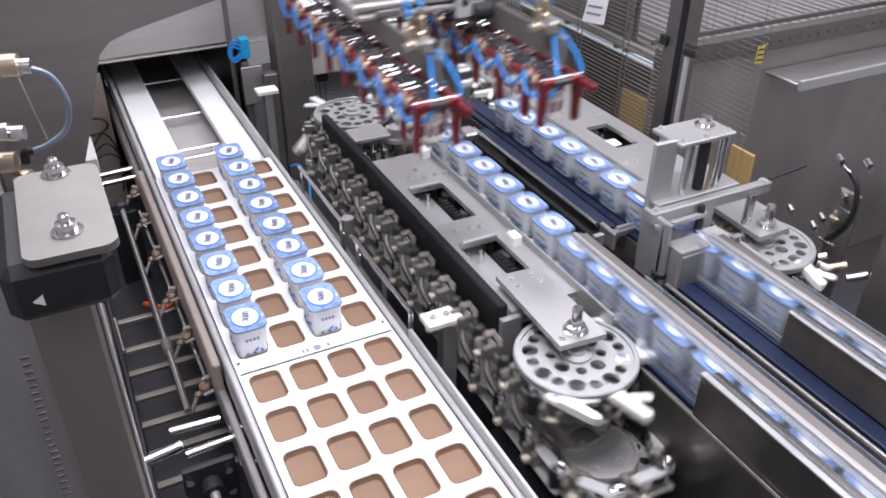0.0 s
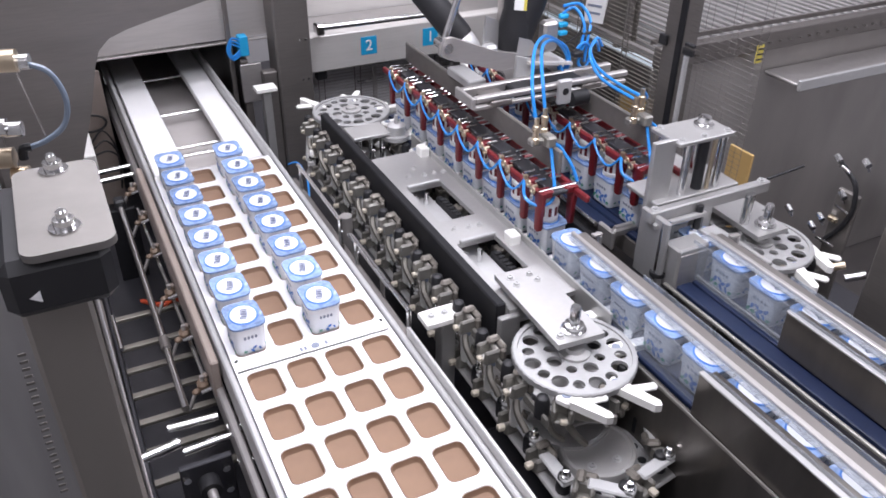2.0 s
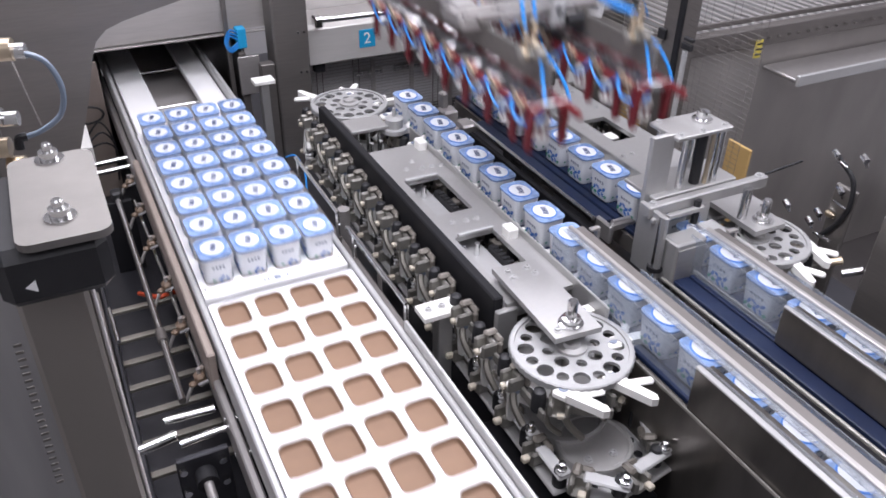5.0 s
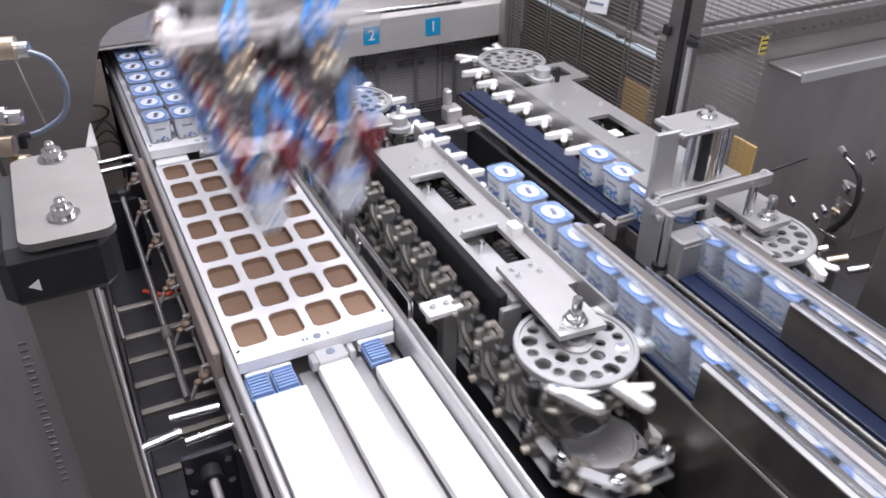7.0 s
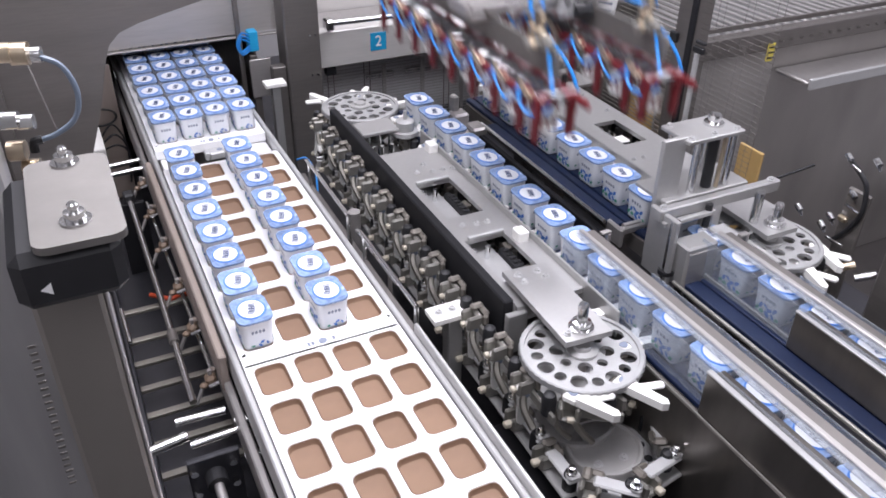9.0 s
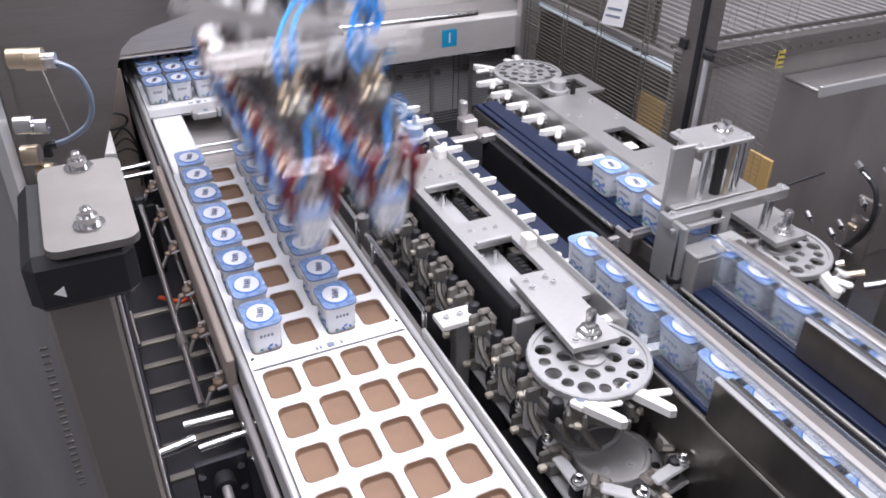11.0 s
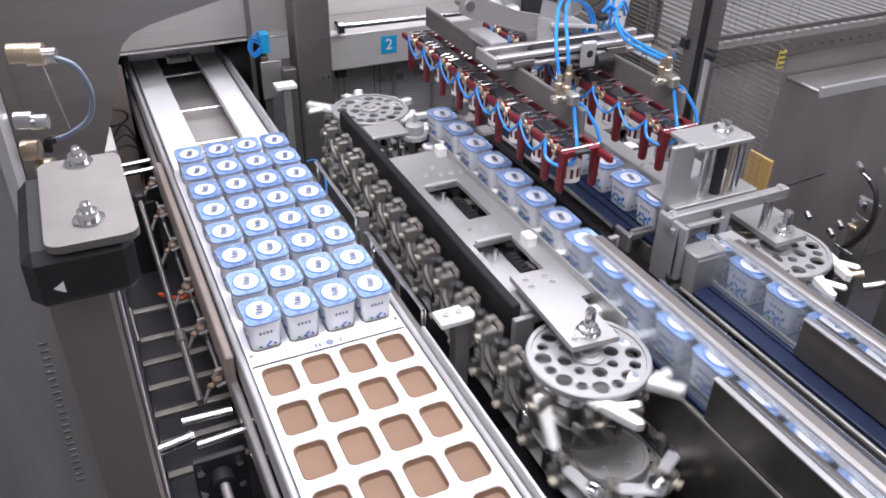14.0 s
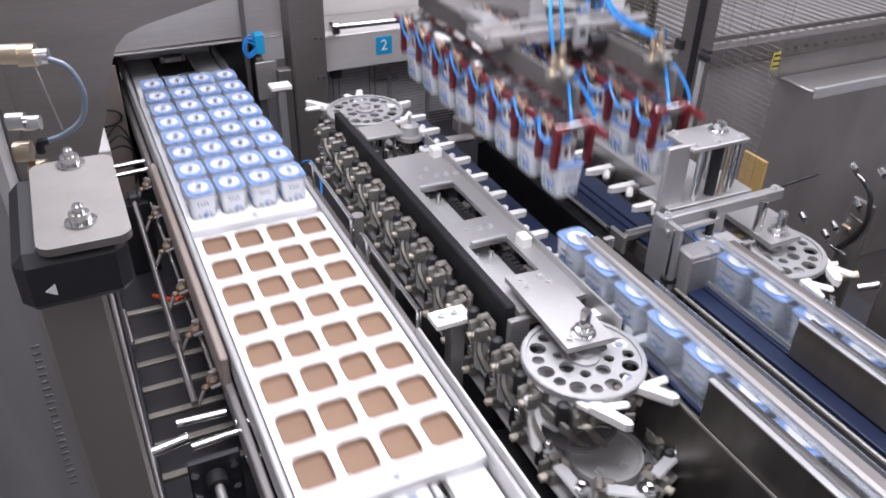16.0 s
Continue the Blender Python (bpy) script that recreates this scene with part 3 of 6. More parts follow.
            leaf(green, face, 0.027, -0.062, 0.0060, 0.0040, 0.5)
        leaf(green, face, -0.012, -0.062, 0.0060 * s, 0.0045 * s, 0.2)
    for b_ in (text, blue, green):
        bmesh.ops.recalc_face_normals(b_, faces=b_.faces)
    part("name_print", text, GREY_PRINT, c, "dark printed name bars")["kind"] = "stuff"
    part("leaf_print", blue, PRINT_BLUE, c, "blue printed leaves")["kind"] = "stuff"
    part("dot_print", green, PRINT_GREEN, c, "green printed dots")["kind"] = "stuff"
    return c


first_cup = cup()
CUPS = []      # (object, rows)


def tray_y(k, t):
    return lerp(TRAYS[k], t)


def tray_times(k, t0):
    return [t for t, _ in TRAYS[k] if t > t0]


def make_cups():
    made = [first_cup]

    def take(rows):
        m = rows[0][1]
        if made:
            ob = made.pop()
            ob.matrix_basis = m
        else:
            ob = copy_thing(first_cup, m)
        CUPS.append((ob, rows))
    # already in the first tray
    for col in (0, 2):
        for j in range(8):
            w = random.uniform(-1.5, 1.5)
            take([(t, pose(col * PX, y + j * PY, LIDZ_TRAY, 0, 0, w)) for t, y in TRAYS[0]])
    # lots that come down the lanes, are lifted and set into trays
    goal = [(0, (1, 3)), (1, (0, 2)), (1, (1, 3)), (None, None)]
    for lane, x, table in ((0, XA, LANE_A), (1, XB, LANE_B)):
        for lot in range(5):
            for k in range(8):
                def lane_pose(t):
                    return pose(x, lerp(table, t) - lot * LOT - k * PY, LIDZ_LANE, 0, 0, 0)
                if lot == 4:
                    if k > 6:
                        continue
                    take([(t, lane_pose(t)) for t, _ in table])
                    continue
                t_up, t_down = PICKS[lot]
                rows = [(t, lane_pose(t)) for t, _ in table if t < t_up - 0.01]
                yc = SLOT0 - k * PY - TOOL_Y
                for r in TOOL:
                    if t_up - 0.005 <= r[0] <= min(t_down, 16) + 0.005:
                        rows.append((r[0], pose(r[1 + lane], TOOL_Y + yc + r[4], LIDZ_LANE + r[3])))
                if t_down < 16:
                    tr, cols = goal[lot]
                    w = random.uniform(-1.5, 1.5)
                    for t in [t_down + 0.1] + tray_times(tr, t_down + 0.15):
                        rows.append((t, pose(cols[lane] * PX, tray_y(tr, t) + (7 - k) * PY, LIDZ_TRAY, 0, 0, w)))
                take(rows)


make_cups()


# ---- perforated sprocket wheels ----
def sprocket(at, r=0.117, z_thick=0.012):
    w = empty("sprocket_wheel", at)
    tagged(w, "pale aluminium toothed wheel with rings of round holes", "wheel", "perforated wheels of the lug chains")
    bm = bmesh.new()
    seg = 96
    # rim with teeth
    def ringv(rad, z, teeth=0.0):
        return [(((rad + (teeth if (i // 1) % 2 else 0)) * math.cos(2 * math.pi * i / seg)), ((rad + (teeth if i % 2 else 0)) * math.sin(2 * math.pi * i / seg)), z) for i in range(seg)]
    loft(bm, [ringv(r * 0.90, -z_thick), ringv(r, -z_thick, -0.002), ringv(r, 0, -0.002), ringv(r * 0.97, 0.002), ringv(r * 0.905, 0.002), ringv(r * 0.90, -0.001)], False, False)
    loft(bm, [ringv(r * 0.90, -0.001), ringv(r * 0.90, -z_thick)], False, False)
    bmesh.ops.recalc_face_normals(bm, faces=bm.faces)
    part("toothed_rim", bm, WHEEL, w)
    # web with two rings of holes: annulus sectors, each round a hole
    bm = bmesh.new()
    def sector(r0, r1, n, hole, z0, z1):
        for s in range(n):
            a0, a1 = 2 * math.pi * s / n, 2 * math.pi * (s + 1) / n
            ac, rc = (a0 + a1) / 2, (r0 + r1) / 2
            cen = Vector((rc * math.cos(ac), rc * math.sin(ac)))
            hr = hole * (0.72 if s % 2 else 1.0)
            bound = []
            K = 5
            bound += [(r1, a0 + (a1 - a0) * k / K) for k in range(K)]
            bound += [(r1 + (r0 - r1) * k / K, a1) for k in range(K)]
            bound += [(r0, a1 + (a0 - a1) * k / K) for k in range(K)]
            bound += [(r0 + (r1 - r0) * k / K, a0) for k in range(K)]
            pts = [Vector((rr * math.cos(aa), rr * math.sin(aa))) for rr, aa in bound]
            hol = [cen + (p - cen).normalized() * hr for p in pts]
            m = len(pts)
            def V(ps, z):
                return [bm.verts.new((p.x, p.y, z)) for p in ps]
            po, pi, qo, qi = V(pts, z1), V(hol, z1), V(pts, z0), V(hol, z0)
            for k in range(m):
                q = (k + 1) % m
                bm.faces.new((po[k], po[q], pi[q], pi[k]))
                bm.faces.new((pi[k], pi[q], qi[q], qi[k]))
                bm.faces.new((qi[k], qi[q], qo[q], qo[k]))
    sector(r * 0.56, r * 0.90, 16, r * 0.135, -0.009, -0.002)
    sector(r * 0.24, r * 0.56, 8, r * 0.12, -0.009, -0.002)
    bmesh.ops.remove_doubles(bm, verts=bm.verts, dist=1e-5)
    bmesh.ops.recalc_face_normals(bm, faces=bm.faces)
    part("web", bm, WHEEL, w)
    bm = bmesh.new()
    lathe(bm, [(r * 0.86, -0.052), (r * 0.86, -0.046), (r * 0.10, -0.046)], 40)
    part("under_disc", bm, ALU, w)
    bm = bmesh.new()
    lathe(bm, [(r * 0.25, -z_thick), (r * 0.25, 0.004), (r * 0.15, 0.006), (r * 0.13, 0.012), (r * 0.05, 0.013)], 28)
    part("hub", bm, ALU, w)
    bm = R((0, 0, -0.30), (0, 0, -z_thick), 0.014)
    part("shaft", bm, STEEL, w)
    # lower toothed wheel on the same shaft
    bm = bmesh.new()
    lathe(bm, [(r * 0.60, -0.178), (r * 0.72, -0.175), (r * 0.72, -0.160), (r * 0.66, -0.158), (r * 0.62, -0.165), (r * 0.2, -0.166)], 40)
    part("lower_disc", bm, ALU, w)
    return w


WHEELS = {"AF": (0.527, -0.337, 0.036), "AR": (0.563, 0.900, 0.036), "BF": (1.128, -0.198, 0.036), "BR": (1.178, 1.005, 0.036)}
wheel = {k: sprocket(v) for k, v in WHEELS.items()}


# ---- lug chains ----
def carrier_parts(owner, dz, names):
    """A cast C block with a socket, a pin dome and a bent hook."""
    bm = bmesh.new()
    box(bm, (0.004, 0.012, -0.020), (0.034, 0.010, 0.032), 0.004)
    box(bm, (0.004, -0.018, -0.020), (0.034, 0.010, 0.032), 0.004)
    box(bm, (-0.008, -0.003, -0.020), (0.012, 0.034, 0.030), 0.004)
    box(bm, (0.008, -0.003, -0.033), (0.026, 0.030, 0.008), 0.003)
    bmesh.ops.translate(bm, vec=(0, 0, dz), verts=bm.verts)
    part(names[0], bm, ZINC, owner, "cast zinc carrier block")
    bm = bmesh.new()
    lathe(bm, [(0.0135, -0.040), (0.0135, -0.006), (0.011, 0.004), (0.004, 0.008)], 12, (-0.002, -0.040, dz))
    part(names[1], bm, BLACK, owner, "black pin dome")
    bm = bmesh.new()
    box(bm, (-0.011, -0.012, 0.002 + dz), (0.028, 0.017, 0.012), 0.005)
    box(bm, (-0.021, 0.003, -0.004 + dz), (0.013, 0.030, 0.014), 0.005)
    box(bm, (-0.018, 0.016, -0.016 + dz), (0.012, 0.012, 0.026), 0.004)
    part(names[2], bm, HOOK, owner, "pale worn steel hook")


def lug():
    """A carrier on the upper chain: origin on the chain line, +x outward, +y along the chain's way."""
    l = empty("chain_lug")
    tagged(l, "white plastic pusher finger on a cast chain carrier", "chain lug", "fingers on the lug chains")
    bm = bmesh.new()
    loft(bm, [[(x, y, z) for x, y in ((0.000, -0.012), (0.030, -0.011), (0.082, -0.0085), (0.090, 0.0), (0.082, 0.0085), (0.030, 0.011), (0.000, 0.012))] for z in (-0.004, 0.012)])
    box(bm, (0.042, 0.028, 0.004), (0.048, 0.017, 0.013), 0.005, pose(0, 0, 0, 0, 0, 52))
    box(bm, (0.000, 0.0, 0.003), (0.030, 0.030, 0.016), 0.004)
    bmesh.ops.recalc_face_normals(bm, faces=bm.faces)
    finger = part("finger", bm, WHITE_LUG, l, "white plastic finger")
    bm = bmesh.new()
    lathe(bm, [(0.0085, 0.0), (0.0085, 0.0012), (0.006, 0.0014)], 12, (0.0, 0.0, 0.0122))
    part("pivot", bm, GREY_PRINT, finger, "dark pivot socket")
    carrier_parts(l, -0.004, ("carrier", "pin_dome", "hook"))
    part("link_plate", B((-0.008, 0.044, -0.040), (0.007, 0.098, 0.024), 0.003), ZINC, l, "flat grey link plate")
    part("drop_link", tube([(0.002, 0.000, -0.036), (0.010, 0.020, -0.066), (0.002, 0.044, -0.098)], 0.0070, 6), CARRIER, l, "oily drop link")
    part("drop_link", tube([(-0.006, -0.030, -0.044), (0.004, -0.018, -0.074), (-0.004, 0.004, -0.100)], 0.0060, 6), CARRIER, l)
    part("clip", B((0.024, 0.000, -0.030), (0.010, 0.013, 0.010), 0.002), IVORY, l, "cream plastic clip")
    return l


def lower_carrier():
    """A carrier on the lower chain."""
    l = empty("chain_carrier")
    tagged(l, "cast grey chain carrier with a cream clip on the lower chain", "chain carrier", "carriers on the lower chains")
    carrier_parts(l, 0.0, ("block", "pin_dome", "hook"))
    bm = bmesh.new()
    box(bm, (-0.006, 0.042, -0.006), (0.026, 0.082, 0.008), 0.003)
    box(bm, (-0.006, 0.074, 0.003), (0.024, 0.020, 0.012), 0.004)
    part("link_plate", bm, ALU_PALE, l, "pale flat link plate")
    bm = bmesh.new()
    lathe(bm, [(0.010, 0), (0.010, 0.003), (0.0065, 0.0035), (0.0065, 0.016), (0.004, 0.017)], 10, (-0.004, 0.072, 0.008))
    part("nut", bm, CHROME, l, "polished nut")
    part("clip", B((0.026, 0.004, -0.020), (0.016, 0.014, 0.011), 0.002), IVORY, l, "cream plastic clip")
    part("lower_plate", B((0.000, 0.040, -0.040), (0.030, 0.088, 0.008), 0.003), ALU, l)
    return l


def loop_at(s, front, rear, r, lane_sign):
    """A point and outward heading on the chain loop, s metres on from the front of the lane side, moving away along the lane."""
    f, b = Vector(front[:2]), Vector(rear[:2])
    d = b - f
    L = d.length
    u = d / L
    side = Vector((u.y, -u.x)) * lane_sign
    arc = math.pi * r
    s %= 2 * L + 2 * arc
    if s < L:
        p, n = f + u * s + side * r, side
    elif s < L + arc:
        a = (s - L) / r
        n = side * math.cos(a) + u * math.sin(a)
        p = b + n * r
    elif s < 2 * L + arc:
        p, n = b - u * (s - L - arc) - side * r, -side
    else:
        a = (s - 2 * L - arc) / r
        n = -side * math.cos(a) - u * math.sin(a)
        p = f + n * r
    # round the front the fingers swing out from lying along the chain; on the way back they fold down
    fold = swing = 0.0
    if s >= L:
        left = (2 * L + 2 * arc - s) / arc
        fold = 98 * max(0, min(1, ((s - L) / arc - 0.78) * 4.5)) * max(0, min(1, (left - 0.82) * 5))
        swing = 70 * max(0, min(1, (left - 0.42) / 0.30)) * lane_sign if s > L + arc else 0.0
    return p, math.degrees(math.atan2(n.y, n.x)), fold, swing


LOOPS = [((0.510, -0.342), (0.534, 0.895), 0.100, 1, LANE_A), ((1.140, -0.198), (1.165, 1.005), 0.100, -1, LANE_B)]
LOW_LOOPS = [((0.530, -0.430), (0.548, 0.895), 0.112, 1, LANE_A), ((1.140, -0.260), (1.165, 1.005), 0.105, -1, LANE_B)]
LUG_Z, LOW_Z = 0.020, -0.100
LUGS, LOWS = [], []
first_lug, first_low = lug(), lower_carrier()
for loops, first, made in ((LOOPS, first_lug, LUGS), (LOW_LOOPS, first_low, LOWS)):
    for n_loop, (f_, r_, rad, sgn, table) in enumerate(loops):
        total = 2 * (Vector(r_) - Vector(f_)).length + 2 * math.pi * rad
        count = round(total / PY)
        for k in range(count):
            ob = first if not made else copy_thing(first, Matrix())
            made.append((ob, n_loop, k * total / count, total / count / PY))


# ---- drive units beside the lanes ----
def thing(name, label, category, at=(0, 0, 0), group=""):
    ob = empty(name, at)
    return tagged(ob, label, category, group)


def put(parent, name, bm, material, label=""):
    """A part given in world metres under a thing whose empty stands elsewhere."""
    ob = part(name, bm, material, parent, label)
    ob.location = -parent.location
    return ob


def drive_unit_a():
    u = thing("chain_drive_unit", "aluminium top plate with slots over the near lug chain", "drive unit", (0.55, 0.2, -0.38))
    put(u, "top_plate", holed_plate(0.478, 0.634, -0.185, 0.545, 0.033, 0.045, [(0.503, 0.596, 0.176, 0.355), (0.495, 0.592, -0.098, 0.074)]), ALU, "bead-blasted plate with two slots")
    put(u, "side_bar", span(0.452, 0.474, -0.178, 0.86, -0.055, 0.06, 0.003), RUBBER, "long black side bar")
    put(u, "side_bar", span(0.474, 0.4775, -0.178, 0.86, -0.02, 0.052, 0.001), ALU)
    put(u, "end_plate", span(0.452, 0.498, -0.196, -0.181, -0.06, 0.036, 0.002), ALU)
    put(u, "edge_rail", span(0.634, 0.640, -0.30, 0.62, 0.0, 0.062, 0.002), ALU)
    put(u, "far_plate", span(0.478, 0.634, 0.555, 0.80, -0.075, -0.063, 0.002), ALU)
    put(u, "rear_plate", span(0.480, 0.590, 0.660, 0.745, 0.046, 0.056, 0.002), ALU, "pale rear plate on short posts")
    for x in (0.498, 0.530, 0.562):
        put(u, "pillar", R((x, 0.664, -0.063), (x, 0.664, 0.046), 0.006), CHROME)
    put(u, "cap_block", span(0.565, 0.633, 0.556, 0.64, -0.0625, -0.005, 0.003), ALU_PALE)
    put(u, "lower_plate", span(0.482, 0.572, -0.17, 0.52, -0.008, 0.002, 0.002), ALU_PALE)
    put(u, "under_beam", span(0.52, 0.60, -0.20, 0.60, -0.105, -0.0505, 0.002), STEEL_DARK)
    for x, y in ((0.515, 0.335), (0.545, 0.335), (0.505, 0.050), (0.54, 0.050), (0.49, 0.62), (0.52, 0.62), (0.55, 0.62)):
        put(u, "pillar", R((x, y, 0.002 if y < 0.6 else -0.063), (x, y, 0.034), 0.006), CHROME)
    for h0, h1 in ((0.176, 0.355), (-0.098, 0.074)):
        put(u, "slot_frame", span(0.502, 0.592, h1 - 0.005, h1 + 0.005, 0.0452, 0.055, 0.002), ALU_PALE)
        bm = span(0.5735, 0.592, h0 - 0.005, h1 - 0.012, -0.035, 0.014, 0.004)
        for q in range(9):
            box(bm, (0.583, h0 + 0.012 + q * 0.016, 0.016), (0.017, 0.010, 0.006), 0.002)
        put(u, "cable_chain", bm, BLACK, "ribbed black cable chain")
    bm = bmesh.new()
    lathe(bm, [(0.036, 0), (0.036, 0.012), (0.026, 0.014), (0.026, 0.040), (0.020, 0.044), (0.006, 0.046), (0.005, 0.07)], 24, (0.612, 0.672, 0.030))
    put(u, "bearing_cap", bm, ALU_PALE, "round pale bearing cap")
    put(u, "guide_block", B((0.620, 0.515, 0.055), (0.026, 0.034, 0.030), 0.003), WHITE_LUG, "small white block")
    put(u, "guide_block", B((0.612, 0.032, 0.055), (0.026, 0.034, 0.030), 0.003), WHITE_LUG)
    for x, y in ((0.533, 0.415), (0.572, 0.405), (0.600, 0.405), (0.555, 0.130), (0.580, 0.128), (0.520, 0.135), (0.565, 0.45), (0.625, 0.40)):
        bolt(u, (x - 0.55, y - 0.2, 0.045 + 0.38))
    # tension arm over the wheel
    put(u, "tension_arm", prism([(0.490, -0.100), (0.587, -0.108), (0.580, -0.352), (0.483, -0.345)], "z", 0.062, 0.074), ALU, "flat arm plate over the wheel")
    for x, y in ((0.512, -0.125), (0.512, -0.150), (0.555, -0.128), (0.560, -0.152)):
        bolt(u, (x - 0.55, y - 0.2, 0.074 + 0.38))
    bm = bmesh.new()
    lathe(bm, [(0.024, 0), (0.024, 0.005), (0.018, 0.006), (0.018, 0.016), (0.010, 0.017), (0.010, 0.052), (0.008, 0.055)], 20, (0.532, -0.320, 0.074))
    put(u, "axle_nut", bm, CHROME, "polished axle nut and stud")
    bolt(u, (0.500 - 0.55, -0.325 - 0.2, 0.074 + 0.38))
    put(u, "frame_post", span(0.53, 0.58, -0.1, -0.05, -0.38, -0.105, 0.003), STEEL_DARK)
    put(u, "frame_post", span(0.53, 0.58, 0.5, 0.55, -0.38, -0.105, 0.003), STEEL_DARK)
    # chain guide under the lugs
    put(u, "chain_rail", span(0.455, 0.470, -0.30, 0.86, -0.155, -0.125, 0.002), STEEL)
    put(u, "chain_rail", span(0.425, 0.440, -0.30, 0.86, -0.150, -0.130, 0.002), STEEL_DARK)
    # lower wheel of the second chain, with a polished disc on it
    bm = bmesh.new()
    lathe(bm, [(0.070, -0.168), (0.100, -0.168), (0.102, -0.160), (0.102, -0.152), (0.098, -0.149), (0.092, -0.149), (0.090, -0.153), (0.070, -0.153)], 48, (0.535, -0.440, 0))
    put(u, "lower_wheel", bm, ALU_PALE, "cast lower wheel")
    for k in range(14):
        a = 2 * math.pi * k / 14
        c = (0.535 + 0.081 * math.cos(a), -0.440 + 0.081 * math.sin(a), -0.1528)
        bm = bmesh.new()
        lathe(bm, [(0.0085, 0.0), (0.0085, 0.0006), (0.007, 0.0008)], 12, c)
        put(u, "wheel_hole", bm, BLACK)
    bm = bmesh.new()
    lathe(bm, [(0.072, -0.152), (0.074, -0.132), (0.072, -0.128), (0.066, -0.127), (0.063, -0.131), (0.010, -0.132)], 48, (0.535, -0.430, 0))
    put(u, "polished_disc", bm, POLISH, "polished disc with a bright rim")
    for x, y in ((0.500, -0.462), (0.552, -0.468), (0.512, -0.405)):
        bolt(u, (x - 0.55, y - 0.2, -0.131 + 0.38))
    put(u, "wheel_axle", R((0.535, -0.430, -0.38), (0.535, -0.430, -0.154), 0.016), STEEL)
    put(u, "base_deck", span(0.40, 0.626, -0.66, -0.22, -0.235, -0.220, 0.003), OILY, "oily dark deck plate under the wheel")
    for x, y in ((0.44, -0.25), (0.44, -0.60), (0.60, -0.60)):
        put(u, "deck_leg", R((x, y, -0.38), (x, y, -0.235), 0.010), STEEL_DARK)
    return u


drive_unit_a()


def drive_unit_b():
    u = thing("chain_drive_unit", "aluminium top plate over the far lug chain beside the fence", "drive unit", (1.15, 0.4, -0.38))
    put(u, "top_plate", holed_plate(1.058, 1.25, -0.10, 0.76, 0.030, 0.042, [(1.125, 1.200, 0.335, 0.485)]), ALU, "bead-blasted plate with one slot")
    put(u, "edge_rail", span(1.046, 1.056, -0.30, 0.90, -0.02, 0.062, 0.002), ALU)
    put(u, "cover", span(1.135, 1.175, 0.34, 0.48, -0.01, 0.012, 0.004), BLACK)
    put(u, "cover", span(1.150, 1.190, 0.39, 0.43, 0.012, 0.020, 0.004), WHITE_LUG)
    put(u, "far_plate", holed_plate(1.16, 1.34, 0.78, 0.93, 0.020, 0.030, [(1.21, 1.30, 0.82, 0.90)]), ALU)
    bm = bmesh.new()
    lathe(bm, [(0.036, 0), (0.036, 0.012), (0.026, 0.014), (0.026, 0.040), (0.006, 0.042)], 24, (1.165, 0.795, 0.040))
    put(u, "bearing_cap", bm, ALU_PALE)
    put(u, "sensor", R((1.20, 0.76, 0.042), (1.20, 0.76, 0.085), 0.008), BLACK)
    for x, y in ((1.09, 0.62), (1.12, 0.60), (1.22, 0.55), (1.09, 0.25), (1.12, 0.25), (1.23, 0.30), (1.22, 0.68)):
        bolt(u, (x - 1.15, y - 0.4, 0.042 + 0.38))
    put(u, "tension_arm", prism([(1.09, -0.02), (1.19, -0.02), (1.175, -0.225), (1.085, -0.225)], "z", 0.062, 0.074), ALU, "flat arm plate over the wheel")
    put(u, "arm_post", span(1.10, 1.18, -0.06, -0.02, 0.0305, 0.062, 0.002), ALU)
    bm = bmesh.new()
    lathe(bm, [(0.024, 0), (0.024, 0.005), (0.018, 0.006), (0.018, 0.016), (0.010, 0.017), (0.010, 0.052), (0.008, 0.055)], 20, (1.135, -0.195, 0.074))
    put(u, "axle_nut", bm, CHROME)
    put(u, "frame_post", span(1.12, 1.17, 0.0, 0.05, -0.38, 0.03, 0.003), STEEL_DARK)
    put(u, "frame_post", span(1.12, 1.17, 0.65, 0.70, -0.38, 0.03, 0.003), STEEL_DARK)
    for s in range(3):
        put(u, "sensor_body", R((1.30 + s * 0.01, -0.20 - s * 0.05, -0.06), (1.335 + s * 0.01, -0.225 - s * 0.05, -0.045), 0.010), BRASS if s == 1 else CHROME)
    return u


drive_unit_b()


# ---- cup lanes ----
def lane(x, y_near, y_far, label):
    l = thing("cup_lane", label, "conveyor lane", (x, 0.2, -0.38), "cup lanes")
    z = LIDZ_LANE - CUP_H
    put(l, "belt", span(x - 0.024, x + 0.030, y_near, y_far, z - 0.014, z - 0.001, 0.002), BLUE_BELT, "blue conveyor belt")
    put(l, "belt_strip", span(x - 0.048, x - 0.028, y_near, y_far, z - 0.014, z - 0.002, 0.002), BLUE_BELT)
    put(l, "belt_bed", span(x - 0.05, x + 0.04, y_near, y_far, z - 0.06, z - 0.016, 0.002), STEEL_DARK)
    put(l, "leg", span(x - 0.02, x + 0.02, 0.55, 0.60, -0.38, z - 0.06, 0.002), STEEL_DARK)
    put(l, "leg", span(x - 0.02, x + 0.02, -0.35, -0.30, -0.38, z - 0.06, 0.002), STEEL_DARK)
    return l


lane_a = lane(XA, -3.8, 0.86, "blue belt lane with steel guide for cups")
lane_b = lane(XB, -3.8, 0.86, "wide blue belt lane with steel guide for cups")
put(lane_b, "wide_belt", span(XB - 0.085, XB - 0.052, 0.03, 0.66, 0.004, 0.016, 0.002), BLUE_BELT, "blue belt")
